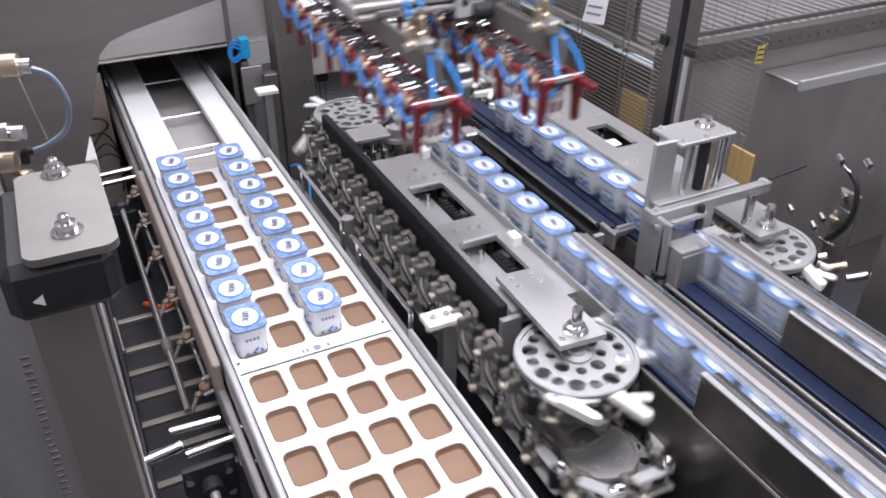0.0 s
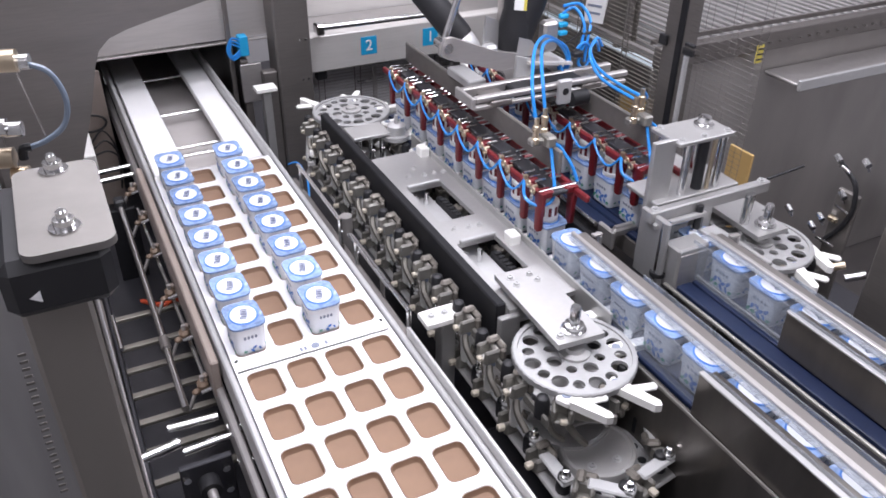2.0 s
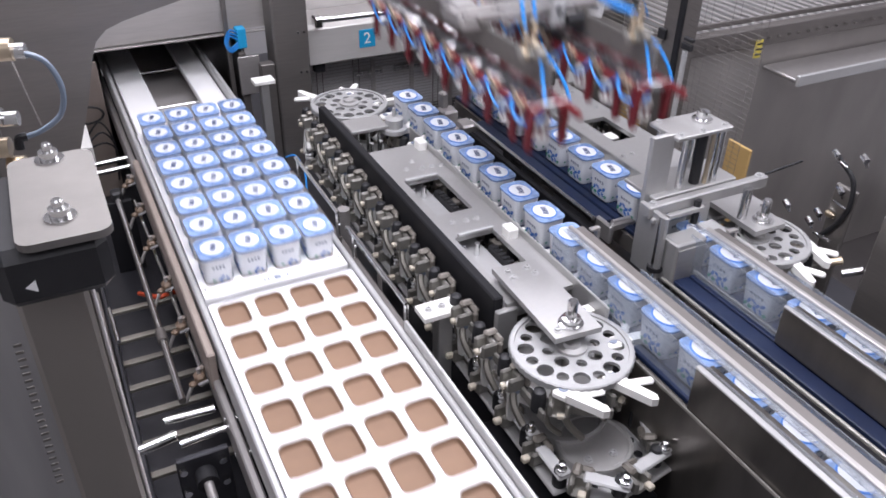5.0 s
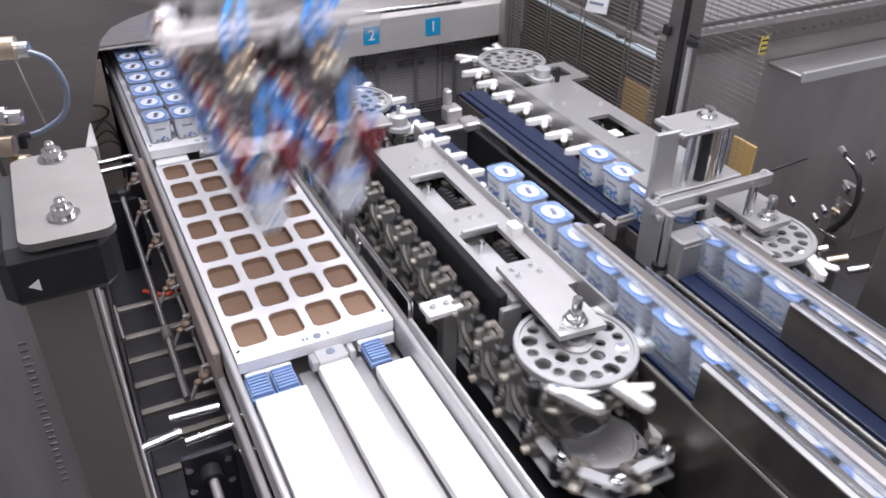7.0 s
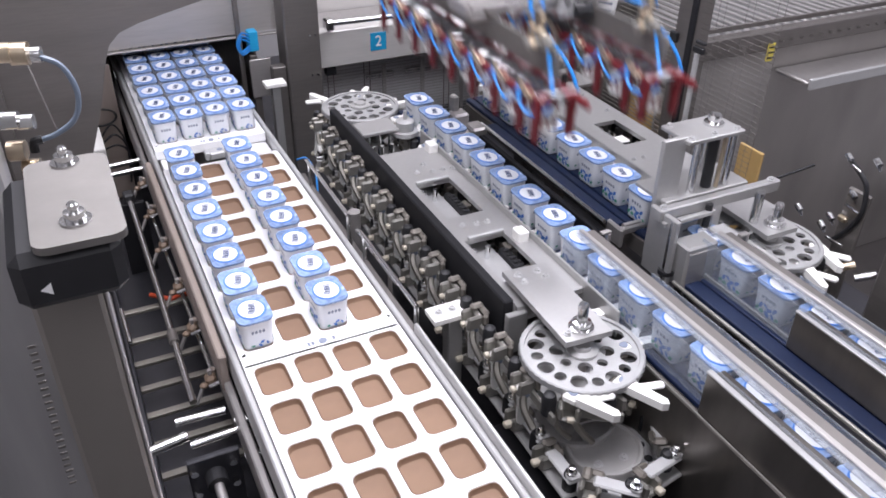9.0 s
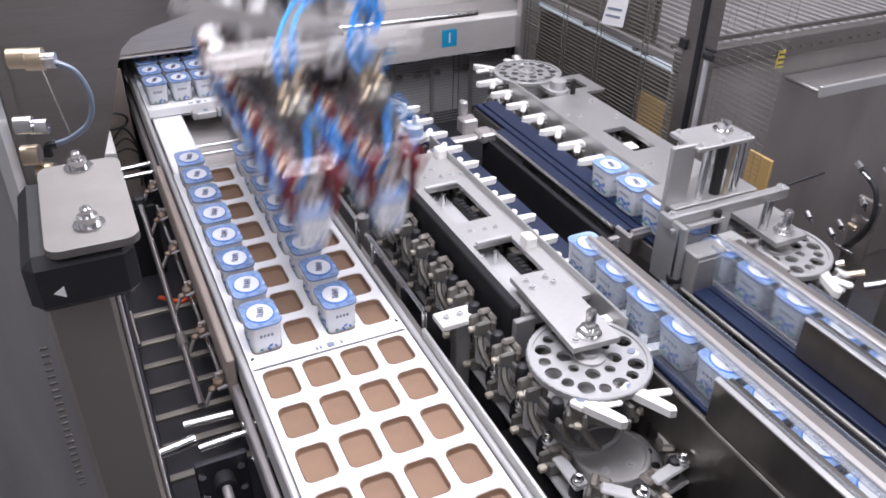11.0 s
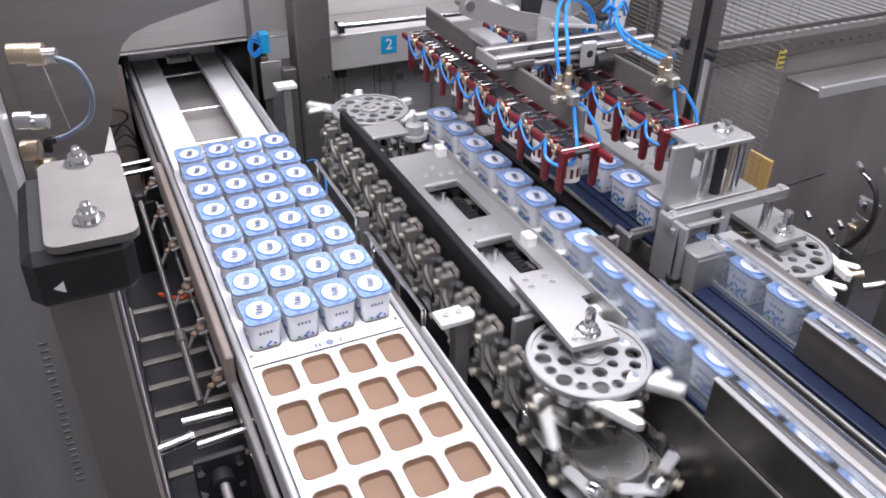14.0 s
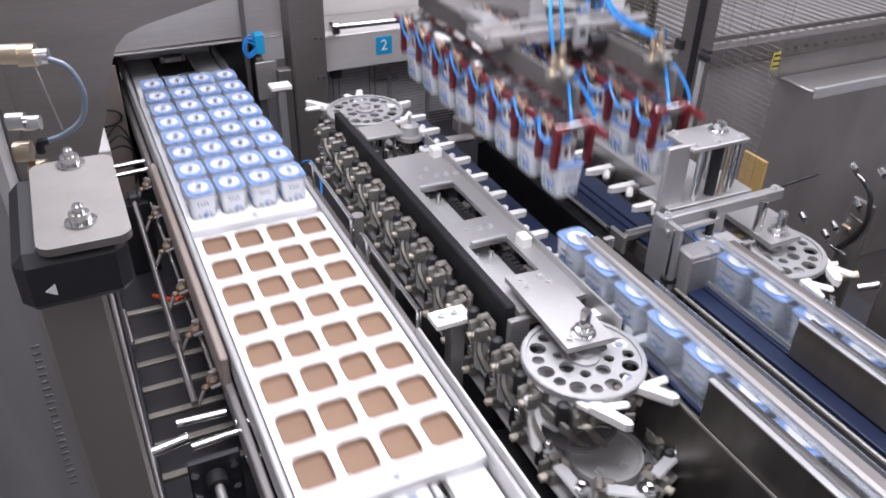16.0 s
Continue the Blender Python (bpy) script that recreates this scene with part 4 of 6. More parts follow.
put(lane_b, "wide_belt", span(XB - 0.090, XB - 0.052, -1.0, -0.18, 0.004, 0.016, 0.002), BLUE_BELT, "blue belt")
put(lane_b, "guide_rod", R((XB - 0.10, 0.045, 0.022), (XB - 0.10, 0.66, 0.022), 0.006), CHROME, "polished guide rod")
put(lane_b, "side_skirt", span(XB - 0.125, XB - 0.109, 0.03, 0.66, -0.10, 0.004, 0.002), RUBBER, "black side skirt")
put(lane_b, "guide_rod", R((XB - 0.036, -1.0, 0.025), (XB - 0.036, -0.20, 0.025), 0.0045), ZINC, "dull guide rod")
put(lane_b, "guide_rod", R((XB - 0.112, -1.0, 0.020), (XB - 0.112, -0.22, 0.020), 0.0045), ZINC, "dull guide rod")
bm = bmesh.new()
box(bm, (XB - 0.085, 0.02, 0.0), (0.012, 0.06, 0.05), 0.004)
box(bm, (XB - 0.045, -0.005, 0.02), (0.085, 0.012, 0.02), 0.004)
box(bm, (XB - 0.045, 0.035, -0.01), (0.085, 0.02, 0.035), 0.004)
rod(bm, (XB - 0.08, 0.0, 0.03), (XB - 0.01, 0.0, 0.03), 0.006)
put(lane_b, "belt_end_bracket", bm, STEEL, "polished belt end bracket")
bm = bmesh.new()
box(bm, (0.795, 0.70, 0.03), (0.05, 0.05, 0.05), 0.006)
box(bm, (0.755, 0.66, 0.005), (0.11, 0.035, 0.018), 0.006)
box(bm, (0.83, 0.655, 0.01), (0.05, 0.06, 0.03), 0.006)
box(bm, (0.79, 0.72, 0.075), (0.022, 0.028, 0.05), 0.005)
put(lane_b, "clamp_bracket", bm, STEEL, "steel clamp bracket at the lane's far end")


def lane_guard(x_clear, x_bar, y0, y1, z_top, label):
    g = thing("lane_guard", label, "guard", (x_bar, (y0 + y1) / 2, -0.38), "lane guards")
    bm = span(x_clear - 0.0015, x_clear + 0.0015, y0, y1, 0.025, z_top, 0)
    ob = put(g, "clear_sheet", bm, CLEAR, "clear plastic sheet")
    ob.visible_shadow = False
    ob = put(g, "clear_strip", span(x_bar - 0.032, x_bar - 0.019, y0, y1, z_top + 0.001, z_top + 0.004, 0), FROST, "hazy plastic strip over the lids")
    ob.visible_shadow = False
    put(g, "top_rail", span(x_bar - 0.018, x_bar - 0.007, y0, y1, z_top - 0.004, z_top + 0.008, 0.002), STEEL, "bright top rail")
    put(g, "top_rail", span(x_bar - 0.002, x_bar + 0.022, y0, y1, z_top - 0.010, z_top - 0.002, 0.002), STEEL_DARK)
    ob = put(g, "clear_sheet", span(x_bar + 0.0335, x_bar + 0.0365, y0, y1 - 0.18, 0.0, z_top - 0.006, 0), FROST)
    ob.visible_shadow = False
    for y in (y0 + 0.05, y1 - 0.03):
        put(g, "rail_arm", span(x_bar + 0.023, x_bar + 0.046, y, y + 0.012, z_top - 0.003, z_top + 0.003, 0.001), STEEL)
        put(g, "post", span(x_bar + 0.038, x_bar + 0.046, y, y + 0.012, -0.38, z_top - 0.004, 0.001), STEEL)
    return g


lane_guard(XA - 0.047, XA + 0.006, -1.05, -0.085, 0.110, "clear guard sheet with a bright rail along the cup lane")
lane_guard(XB - 0.047, XB + 0.006, -1.05, -0.215, 0.110, "clear guard sheet with a bright rail along the cup lane")
cover = thing("lane_cover", "dull stainless cover plate beside the near cup lane", "cover", (0.62, -0.8, -0.38))
put(cover, "panel", span(0.634, 0.642, -1.2, -0.535, -0.38, 0.100, 0.002), COVER)
put(cover, "panel", span(0.628, 0.633, -1.2, -0.36, -0.38, 0.010, 0.002), COVER)
put(cover, "edge", span(0.6285, 0.6325, -1.2, -0.36, 0.0105, 0.013, 0.001), ZINC, "worn bright edge")
put(cover, "lip", span(0.632, 0.644, -1.2, -0.535, 0.1005, 0.1045, 0.001), ALU, "pale folded lip")
put(cover, "top_sheet", span(0.6445, 0.663, -1.2, -0.545, 0.1005, 0.1035, 0.001), COVER)
cover2 = thing("lane_cover", "dull stainless cover plate beside the far cup lane", "cover", (0.89, -0.8, -0.38))
put(cover2, "panel", span(0.898, 0.904, -1.2, -0.475, 0.018, 0.100, 0.002), COVER)
put(cover2, "lip", span(0.896, 0.906, -1.2, -0.475, 0.1005, 0.1045, 0.001), ALU, "pale folded lip")
put(cover2, "top_sheet", span(0.9065, 0.924, -1.2, -0.485, 0.1005, 0.1035, 0.001), COVER)
put(cover2, "deck", span(0.74, 0.835, -1.2, -0.24, -0.02, -0.012, 0.002), COVER)
put(cover2, "inner_wall", span(0.745, 0.753, -1.2, -0.10, -0.30, 0.015, 0.002), COVER)


# ---- press frame over the far lane ----
def press_frame():
    p = thing("press_frame", "aluminium frame with guide rods and a pneumatic cylinder", "press frame", (0.95, -0.15, -0.38))
    put(p, "side_plate", span(0.845, 0.905, -0.118, -0.106, 0.02, 0.30, 0.002), ALU, "upright side plate")
    put(p, "side_plate", span(0.838, 0.850, -0.20, -0.115, 0.0, 0.155, 0.002), ALU)
    put(p, "top_plate", span(0.898, 1.048, -0.132, -0.038, 0.285, 0.295, 0.002), ALU, "top plate with screws")
    for x, y in ((0.912, -0.12), (0.912, -0.05), (1.034, -0.12), (1.034, -0.05), (0.97, -0.122)):
        put(p, "bolt", BOLT.copy(), None).location = Vector((x, y, 0.295)) - p.location
    bm = bmesh.new()
    lathe(bm, [(0.022, 0), (0.022, 0.006), (0.014, 0.008), (0.014, 0.022), (0.005, 0.024)], 18, (1.005, -0.08, 0.295))
    put(p, "cylinder_cap", bm, CHROME)
    for x, y in ((0.935, -0.120), (1.030, -0.120), (1.030, -0.050), (0.925, -0.050)):
        put(p, "guide_rod", R((x, y, 0.165), (x, y, 0.286), 0.009), CHROME, "polished guide rod")
    put(p, "piston", R((0.985, -0.112, 0.166), (0.985, -0.112, 0.286), 0.012), BLACK, "black pneumatic cylinder")
    put(p, "deck", span(0.86, 1.09, -0.135, -0.03, 0.155, 0.165, 0.002), ALU)
    put(p, "cross_beam", B((0.995, -0.150, 0.150), (0.335, 0.020, 0.028), 0.003), ALU, "long cross beam")
    put(p, "cross_beam", B((0.90, -0.168, 0.135), (0.14, 0.012, 0.012), 0.002), ALU)
    for x in (0.842, 1.14):
        bolt(p, (x - 0.95, 0.0, 0.165 + 0.38))
    put(p, "post", R((0.848, -0.185, -0.38), (0.848, -0.185, 0.15), 0.011), CHROME, "polished post")
    put(p, "post", R((1.10, -0.165, -0.38), (1.10, -0.165, 0.15), 0.011), CHROME, "polished post")
    put(p, "foot_collar", R((1.10, -0.165, 0.0), (1.10, -0.165, 0.014), 0.017), BLACK)
    put(p, "foot_collar", R((0.848, -0.185, 0.02), (0.848, -0.185, 0.03), 0.018), BLACK)
    put(p, "slide_block", B((0.896, -0.205, 0.050), (0.082, 0.050, 0.105), 0.004), ALU, "slide block")
    put(p, "brass_rod", R((1.003, -0.124, 0.166), (1.003, -0.124, 0.286), 0.005), BRASS, "thin brass rod")
    put(p, "front_plate", span(0.858, 0.935, -0.2335, -0.2305, -0.01, 0.09, 0.001), STEEL)
    put(p, "slide_block", B((0.975, -0.20, 0.08), (0.04, 0.05, 0.05), 0.004), ALU_PALE)
    put(p, "piston_rod", R((0.955, -0.165, 0.09), (0.955, -0.165, 0.155), 0.008), BLACK)
    put(p, "hanger", span(0.975, 1.0, -0.16, -0.15, 0.04, 0.14, 0.002), ALU)
    bm = bmesh.new()
    lathe(bm, [(0.012, 0), (0.012, 0.004), (0.007, 0.005), (0.007, 0.012)], 12, (0.955, -0.165, 0.097))
    put(p, "nut", bm, CHROME)
    put(p, "needle", R((1.16, -0.150, 0.165), (1.25, -0.165, 0.185), 0.003), BLACK)
    put(p, "connector", R((0.985, -0.235, 0.055), (1.03, -0.25, 0.045), 0.008), BRASS)
    return p


press_frame()


# ---- lift tool of the robot ----
tool = empty("lift_tool", (0.82, TOOL_Y, LIDZ_LANE))
tagged(tool, "aluminium robot lift tool with two rows of red gripper fingers", "robot tool")


def gripper_bar(parent, hoses):
    bm = bmesh.new()
    box(bm, (0.022, 0.03, 0.128), (0.010, 0.80, 0.056), 0.003)
    bar = part("gripper_bar", bm, WORN, parent, "long aluminium gripper bar")
    part("under_plate", B((0.0, 0.0, 0.080), (0.040, 0.82, 0.010), 0.002), OILY, bar, "dark flat plate under the bar")
    for x in (-0.040, 0.041):
        part("finger_rail", B((x, 0.01, 0.079), (0.013, 0.80, 0.015), 0.003), RED, bar, "dark red rail of the fingers")
    cage = bmesh.new()
    prof = [(0.026, 0.002), (0.026, 0.010), (0.024, 0.011), (0.024, 0.034), (0.026, 0.035), (0.026, 0.042), (0.012, 0.046)]
    lathe(cage, prof, 24)
    slot = bmesh.new()
    for k in range(10):
        a = 2 * math.pi * k / 10
        box(slot, (0.0235 * math.cos(a), 0.0235 * math.sin(a), 0.0225), (0.002, 0.007, 0.021), 0, pose(0, 0, 0, 0, 0, 36 * k))
    slot_me = mesh_of("slot", slot, RED)
    cage_me = mesh_of("suction_cage", cage, WHITE_LUG)
    stem_me = mesh_of("stem", R((0, 0, 0.038), (0, 0, 0.084), 0.006), CHROME)
    fin = bmesh.new()
    loft(fin, [[(x, y, z) for x, y in rrect(0.006, hy, 0.003, 2)] for z, hy in ((-0.008, 0.0075), (-0.003, 0.010), (0.040, 0.011), (0.066, 0.015), (0.086, 0.015))])
    box(fin, (0.012, 0, 0.080), (0.030, 0.024, 0.018), 0.003)
    box(fin, (0.000, 0.030, 0.076), (0.012, 0.056, 0.016), 0.003)
    fin_me = mesh_of("red_finger", fin, RED)
    pin = bmesh.new()
    rod(pin, (-0.034, 0, 0.092), (-0.006, 0, 0.092), 0.0030, 8)
    rod(pin, (0.006, 0, 0.090), (0.034, 0, 0.090), 0.0030, 8)
    pin_me = mesh_of("pin", pin, CHROME)
    fit = bmesh.new()
    rod(fit, (-0.044, 0.028, 0.086), (-0.044, 0.028, 0.100), 0.006, 10)
    for cy, cz in ((0.006, 0.092), (-0.012, 0.084)):
        loft(fit, [[(-0.051 + 0.0032 * math.cos(q), cy + (0.0068 + 0.0028 * math.sin(q)) * math.cos(p), cz + (0.0068 + 0.0028 * math.sin(q)) * math.sin(p)) for q in [2 * math.pi * i / 6 for i in range(6)]] for p in [2 * math.pi * i / 12 for i in range(13)]], False, False)
    rod(fit, (-0.050, -0.006, 0.088), (-0.036, -0.006, 0.088), 0.004, 8)
    fit_me = mesh_of("fitting", fit, BRASS)
    loop = tube([(-0.044, 0.030, 0.094), (-0.055, 0.016, 0.086), (-0.058, -0.010, 0.066), (-0.057, -0.036, 0.054), (-0.055, -0.058, 0.062), (-0.044, -0.0766, 0.092)], 0.0029)
    loop_me = mesh_of("hose_loop", loop, BLUE_HOSE)
    loop2 = tube([(0.044, 0.028, 0.094), (0.056, 0.005, 0.076), (0.058, -0.030, 0.058), (0.054, -0.060, 0.066), (0.044, -0.0766, 0.094)], 0.0029)
    loop2_me = mesh_of("hose_loop", loop2, BLUE_HOSE)
    fing_r = fin_me.copy()
    fing_r.transform(pose(0, 0, 0, 0, 0, 180))
    for k in range(8):
        y = (3.5 - k) * PY
        part("suction_cage", cage_me, None, bar, "white slotted suction cage" if k == 0 else "", at=(0, y, 0))
        part("slot", slot_me, None, bar, "dark slots of the cage" if k == 0 else "", at=(0, y, 0))["kind"] = "stuff"
        part("stem", stem_me, None, bar, at=(0, y, 0))
        part("red_finger", fin_me, None, bar, "dark red gripper finger" if k == 0 else "", at=(-0.041, y + 0.030, 0))
        part("red_finger", fing_r, None, bar, at=(0.041, y + 0.030, 0))
        for dy in (-0.022, 0.0, 0.022):
            part("pin", pin_me, None, bar, at=(0, y + 0.030 + dy, 0))
        part("fitting", fit_me, None, bar, "brass air fitting" if k == 0 else "", at=(0, y, 0))
        if k < 7:
            part("hose_loop", loop_me, None, bar, "blue air hose" if k == 0 else "", at=(0, y, 0))
            part("hose_loop", loop2_me, None, bar, at=(0, y, 0))
    part("red_finger", fin_me, None, bar, at=(-0.041, -3.5 * PY - 0.030, 0))
    part("red_finger", fing_r, None, bar, at=(0.041, -3.5 * PY - 0.030, 0))
    # end block with a tall valve
    bm = bmesh.new()
    box(bm, (0.012, -0.33, 0.168), (0.024, 0.034, 0.026), 0.004)
    box(bm, (-0.008, -0.320, 0.166), (0.044, 0.022, 0.016), 0.004)
    part("valve", bm, ZINC, bar, "dull steel air valve")
    for x, y, z in ((0.012, -0.310, 0.176), (-0.018, -0.325, 0.164)):
        bm = bmesh.new()
        lathe(bm, [(0.009, 0), (0.009, 0.012), (0.007, 0.014), (0.007, 0.026), (0.0085, 0.028), (0.0085, 0.040), (0.0055, 0.042), (0.0055, 0.058)], 12, (x, y, z))
        part("valve_fitting", bm, BRASS, bar, "slim brass fitting")
    for p in hoses:
        part("air_hose", tube(p, 0.0040), BLUE_HOSE, bar, "blue air hose")
    # hoses bowed round the front cage, and the cross pin over it
    yf = -3.5 * PY
    part("hose_loop", tube([(-0.046, yf + 0.03, 0.092), (-0.058, yf + 0.004, 0.060), (-0.040, yf - 0.030, 0.052), (-0.010, yf - 0.034, 0.070), (0.010, yf + 0.012, 0.130), (0.012, yf + 0.03, 0.165)], 0.0038), BLUE_HOSE, bar, "blue air hose")
    part("hose_loop", tube([(0.012, yf + 0.03, 0.168), (0.036, yf + 0.02, 0.150), (0.052, yf - 0.005, 0.115), (0.058, yf - 0.020, 0.085)], 0.0038), BLUE_HOSE, bar)
    part("pin", R((-0.046, yf - 0.030, 0.086), (0.046, yf - 0.030, 0.086), 0.004), CHROME, bar)
    bm = bmesh.new()
    box(bm, (0.03, 0.08, 0.168), (0.05, 0.12, 0.022), 0.003)
    part("slide_carriage", bm, ALU_PALE, bar)
    return bar


bar_a = gripper_bar(tool, [
    [(-0.017, -0.319, 0.217), (-0.016, -0.299, 0.264), (0.012, -0.249, 0.294), (0.068, -0.169, 0.315), (0.143, -0.089, 0.306), (0.216, -0.029, 0.272), (0.267, -0.009, 0.237), (0.281, -0.009, 0.197), (0.260, -0.019, 0.177), (0.245, -0.019, 0.200)],
    [(0.011, -0.309, 0.229), (0.015, -0.289, 0.276), (0.041, -0.239, 0.301), (0.101, -0.149, 0.307), (0.179, -0.069, 0.286), (0.244, -0.019, 0.247), (0.273, -0.009, 0.205), (0.256, -0.009, 0.171), (0.245, -0.009, 0.203)]])
bar_b = gripper_bar(tool, [
    [(-0.018, -0.325, 0.218), (0.009, -0.169, 0.206), (0.047, -0.069, 0.209), (0.067, -0.029, 0.229), (0.090, -0.020, 0.245), (0.110, -0.010, 0.215)],
    [(0.012, -0.310, 0.232), (0.040, -0.289, 0.200), (0.046, -0.169, 0.196), (0.064, -0.069, 0.199), (0.076, -0.019, 0.224), (0.100, -0.010, 0.250), (0.122, -0.005, 0.225)]])


def tool_frame():
    bm = bmesh.new()
    box(bm, (0.05, -0.080, 0.212), (0.44, 0.018, 0.014), 0.003)
    part("cross_rail", bm, STEEL, tool, "aluminium cross rail")
    part("cross_rail", B((0.05, -0.078, 0.190), (0.44, 0.014, 0.012), 0.003), STEEL, tool)
    part("cross_rail", B((0.05, -0.010, 0.205), (0.44, 0.018, 0.022), 0.003), STEEL, tool)
    for x in (-0.13, 0.13):
        part("carriage", B((x + 0.03, -0.04, 0.196), (0.060, 0.10, 0.016), 0.003), STEEL_DARK, tool)
    stop = part("stop_block", B((0.070, -0.098, 0.200), (0.038, 0.014, 0.062), 0.003), ALU_PALE, tool, "pale stop block with a hole")
    part("hole", R((0.070, -0.1056, 0.202), (0.070, -0.1045, 0.202), 0.009), BLACK, stop)
    part("cylinder", R((0.09, -0.10, 0.178), (0.135, -0.10, 0.178), 0.020), BLACK, tool, "black rubber buffer")
    part("rail_cap", B((-0.176, -0.045, 0.205), (0.010, 0.09, 0.028), 0.002), STEEL, tool)
    for c in tool.children:
        if not c.name.startswith("gripper_bar"):
            c.location = (0, -0.012, -0.032)
    # hub: flat plate, link arms and brackets
    part("hub_plate", prism([(-0.040, 0.000), (0.120, -0.020), (0.130, 0.010), (0.085, 0.100), (-0.030, 0.120), (-0.060, 0.060)], "z", 0.196, 0.204), STEEL, tool, "pale flat hub plate")
    part("link_arm", prism([(-0.213, 0.262), (-0.212, 0.285), (-0.200, 0.302), (-0.182, 0.303), (-0.060, 0.252), (0.000, 0.238), (0.006, 0.172), (-0.026, 0.170), (-0.040, 0.200), (-0.190, 0.250)], "y", 0.000, 0.012), STEEL, tool, "flat grey link arm")
    part("joint_pin", R((-0.195, -0.006, 0.280), (-0.195, 0.055, 0.280), 0.012), CHROME, tool)
    part("arm_foot", prism([(-0.012, 0.165), (0.034, 0.172), (0.030, 0.226), (-0.008, 0.236)], "y", -0.012, -0.001), ALU_PALE, tool, "pale foot plate with screws")
    part("bracket_leaf", prism([(-0.036, 0.308), (-0.004, 0.296), (0.012, 0.262), (0.010, 0.211), (-0.046, 0.211)], "y", 0.100, 0.108), ALU, tool, "pale upright bracket")
    part("bracket_leaf", prism([(0.024, 0.211), (0.030, 0.262), (0.066, 0.250), (0.100, 0.211)], "y", 0.045, 0.053), ALU, tool)
    # added black block that darkens the shaded gap below the rails
    part("manifold", B((0.050, -0.042, 0.168), (0.200, 0.070, 0.026), 0.005), BLACK, tool, "black block standing in for shade under the hub")
    part("clamp_knuckle", B((-0.030, 0.090, 0.225), (0.040, 0.034, 0.030), 0.008), ALU_PALE, tool)
    part("side_link", prism([(0.020, 0.214), (0.150, 0.196), (0.150, 0.202), (0.020, 0.221)], "y", -0.025, -0.012), BEAM, tool)
    bm = bmesh.new()
    lathe(bm, [(0.020, 0.206), (0.043, 0.222), (0.043, 0.285), (0.032, 0.325), (0.031, 0.425), (0.028, 0.438), (0.010, 0.440)], 24, (0.042, 0.088, 0))
    motor_can = part("motor_can", bm, BLACK, tool, "black hub motor can")
    part("label_plate", prism([(0.016, 0.330), (0.050, 0.324), (0.052, 0.372), (0.018, 0.378)], "y", 0.0535, 0.0570), WHITE, motor_can, "white and yellow label")
    part("label_band", prism([(0.042, 0.326), (0.050, 0.3245), (0.052, 0.3715), (0.044, 0.373)], "y", 0.0525, 0.0533), YELLOW, motor_can)
    part("valve_island", B((0.135, 0.074, 0.245), (0.046, 0.036, 0.080), 0.008), STEEL, tool, "pale valve block")
    for z in (0.250, 0.272, 0.294):
        part("blue_fitting", B((0.172, 0.064, z), (0.026, 0.016, 0.012), 0.003), SIGN_BLUE, tool, "blue push fitting")
    # hoses from the coil up to the block, and one up the arm
    for p in ([(0.178, -0.009, 0.188), (0.191, 0.001, 0.243), (0.200, 0.011, 0.284), (0.195, 0.051, 0.315), (0.170, 0.068, 0.300)],
              [(0.197, -0.009, 0.191), (0.208, 0.001, 0.247), (0.225, 0.021, 0.290), (0.216, 0.061, 0.320), (0.172, 0.070, 0.318)],
              [(0.168, -0.012, 0.232), (0.190, -0.014, 0.245), (0.212, -0.012, 0.215), (0.196, -0.014, 0.176), (0.176, -0.012, 0.196), (0.190, -0.010, 0.240)],
              [(0.090, 0.131, 0.270), (0.119, 0.181, 0.334), (0.148, 0.231, 0.395), (0.20, 0.30, 0.60), (0.25, 0.36, 0.95)]):
        part("air_hose", tube(p, 0.0040), BLUE_HOSE, tool, "blue air hose")
    part("hose_tie", B((0.170, -0.012, 0.218), (0.030, 0.022, 0.016), 0.004), BLACK, tool, "black cable tie")
    part("hose_tie", B((0.206, 0.006, 0.262), (0.030, 0.014, 0.008), 0.003), BLACK, tool)
    part("black_cable", tube([(0.20, 0.10, 0.20), (0.25, 0.09, 0.24), (0.262, 0.12, 0.31), (0.22, 0.18, 0.37), (0.16, 0.24, 0.42)], 0.0026), BLACK, tool, "thin black cable")


tool_frame()


def rod_pose(joint, base):
    d = base - joint
    return Matrix.Translation(joint) @ d.to_track_quat("Z", "Y").to_matrix().to_4x4()


ROBOT_RODS = []
for nm, base, joint, r, m, lab in (("robot_linkage", (0.06, 1.21, 1.35), (-0.086, 0.131, 0.245), 0.036, BLACK, "thick black robot arm tube"),
                                   ("robot_linkage", (1.25, 0.46, 1.35), (0.044, 0.088, 0.236), 0.040, BLACK, "thick black robot arm tube"),
                                   ("robot_linkage", (1.05, 0.50, 1.40), (-0.176, 0.051, 0.290), 0.0085, CHROME, "thin polished robot rod"),
                                   ("robot_linkage", (0.10, 1.30, 1.40), (-0.060, 0.200, 0.270), 0.0085, CHROME, "thin polished robot rod")):
    ob = empty(nm)
    tagged(ob, lab, "robot arm")
    bm = bmesh.new()
    lathe(bm, [(r * 0.75, 0.0), (r * 0.97, 0.008), (r, 0.02), (r, 1.5), (r * 0.8, 1.52)], 20)
    part("tube", bm, m, ob)
    bm = bmesh.new()
    lathe(bm, [(r * 0.55, -0.045), (r * 0.8, -0.035), (r * 0.92, -0.004), (r * 0.85, 0.004)], 16)
    part("ball_joint", bm, ALU_PALE if r > 0.02 else CHROME, ob, "pale clamp sleeve" if r > 0.02 else "")
    ROBOT_RODS.append((ob, base, joint))
head = thing("delta_robot", "dark robot base hung from the ceiling", "robot", (0.5, 0.9, 3.0))
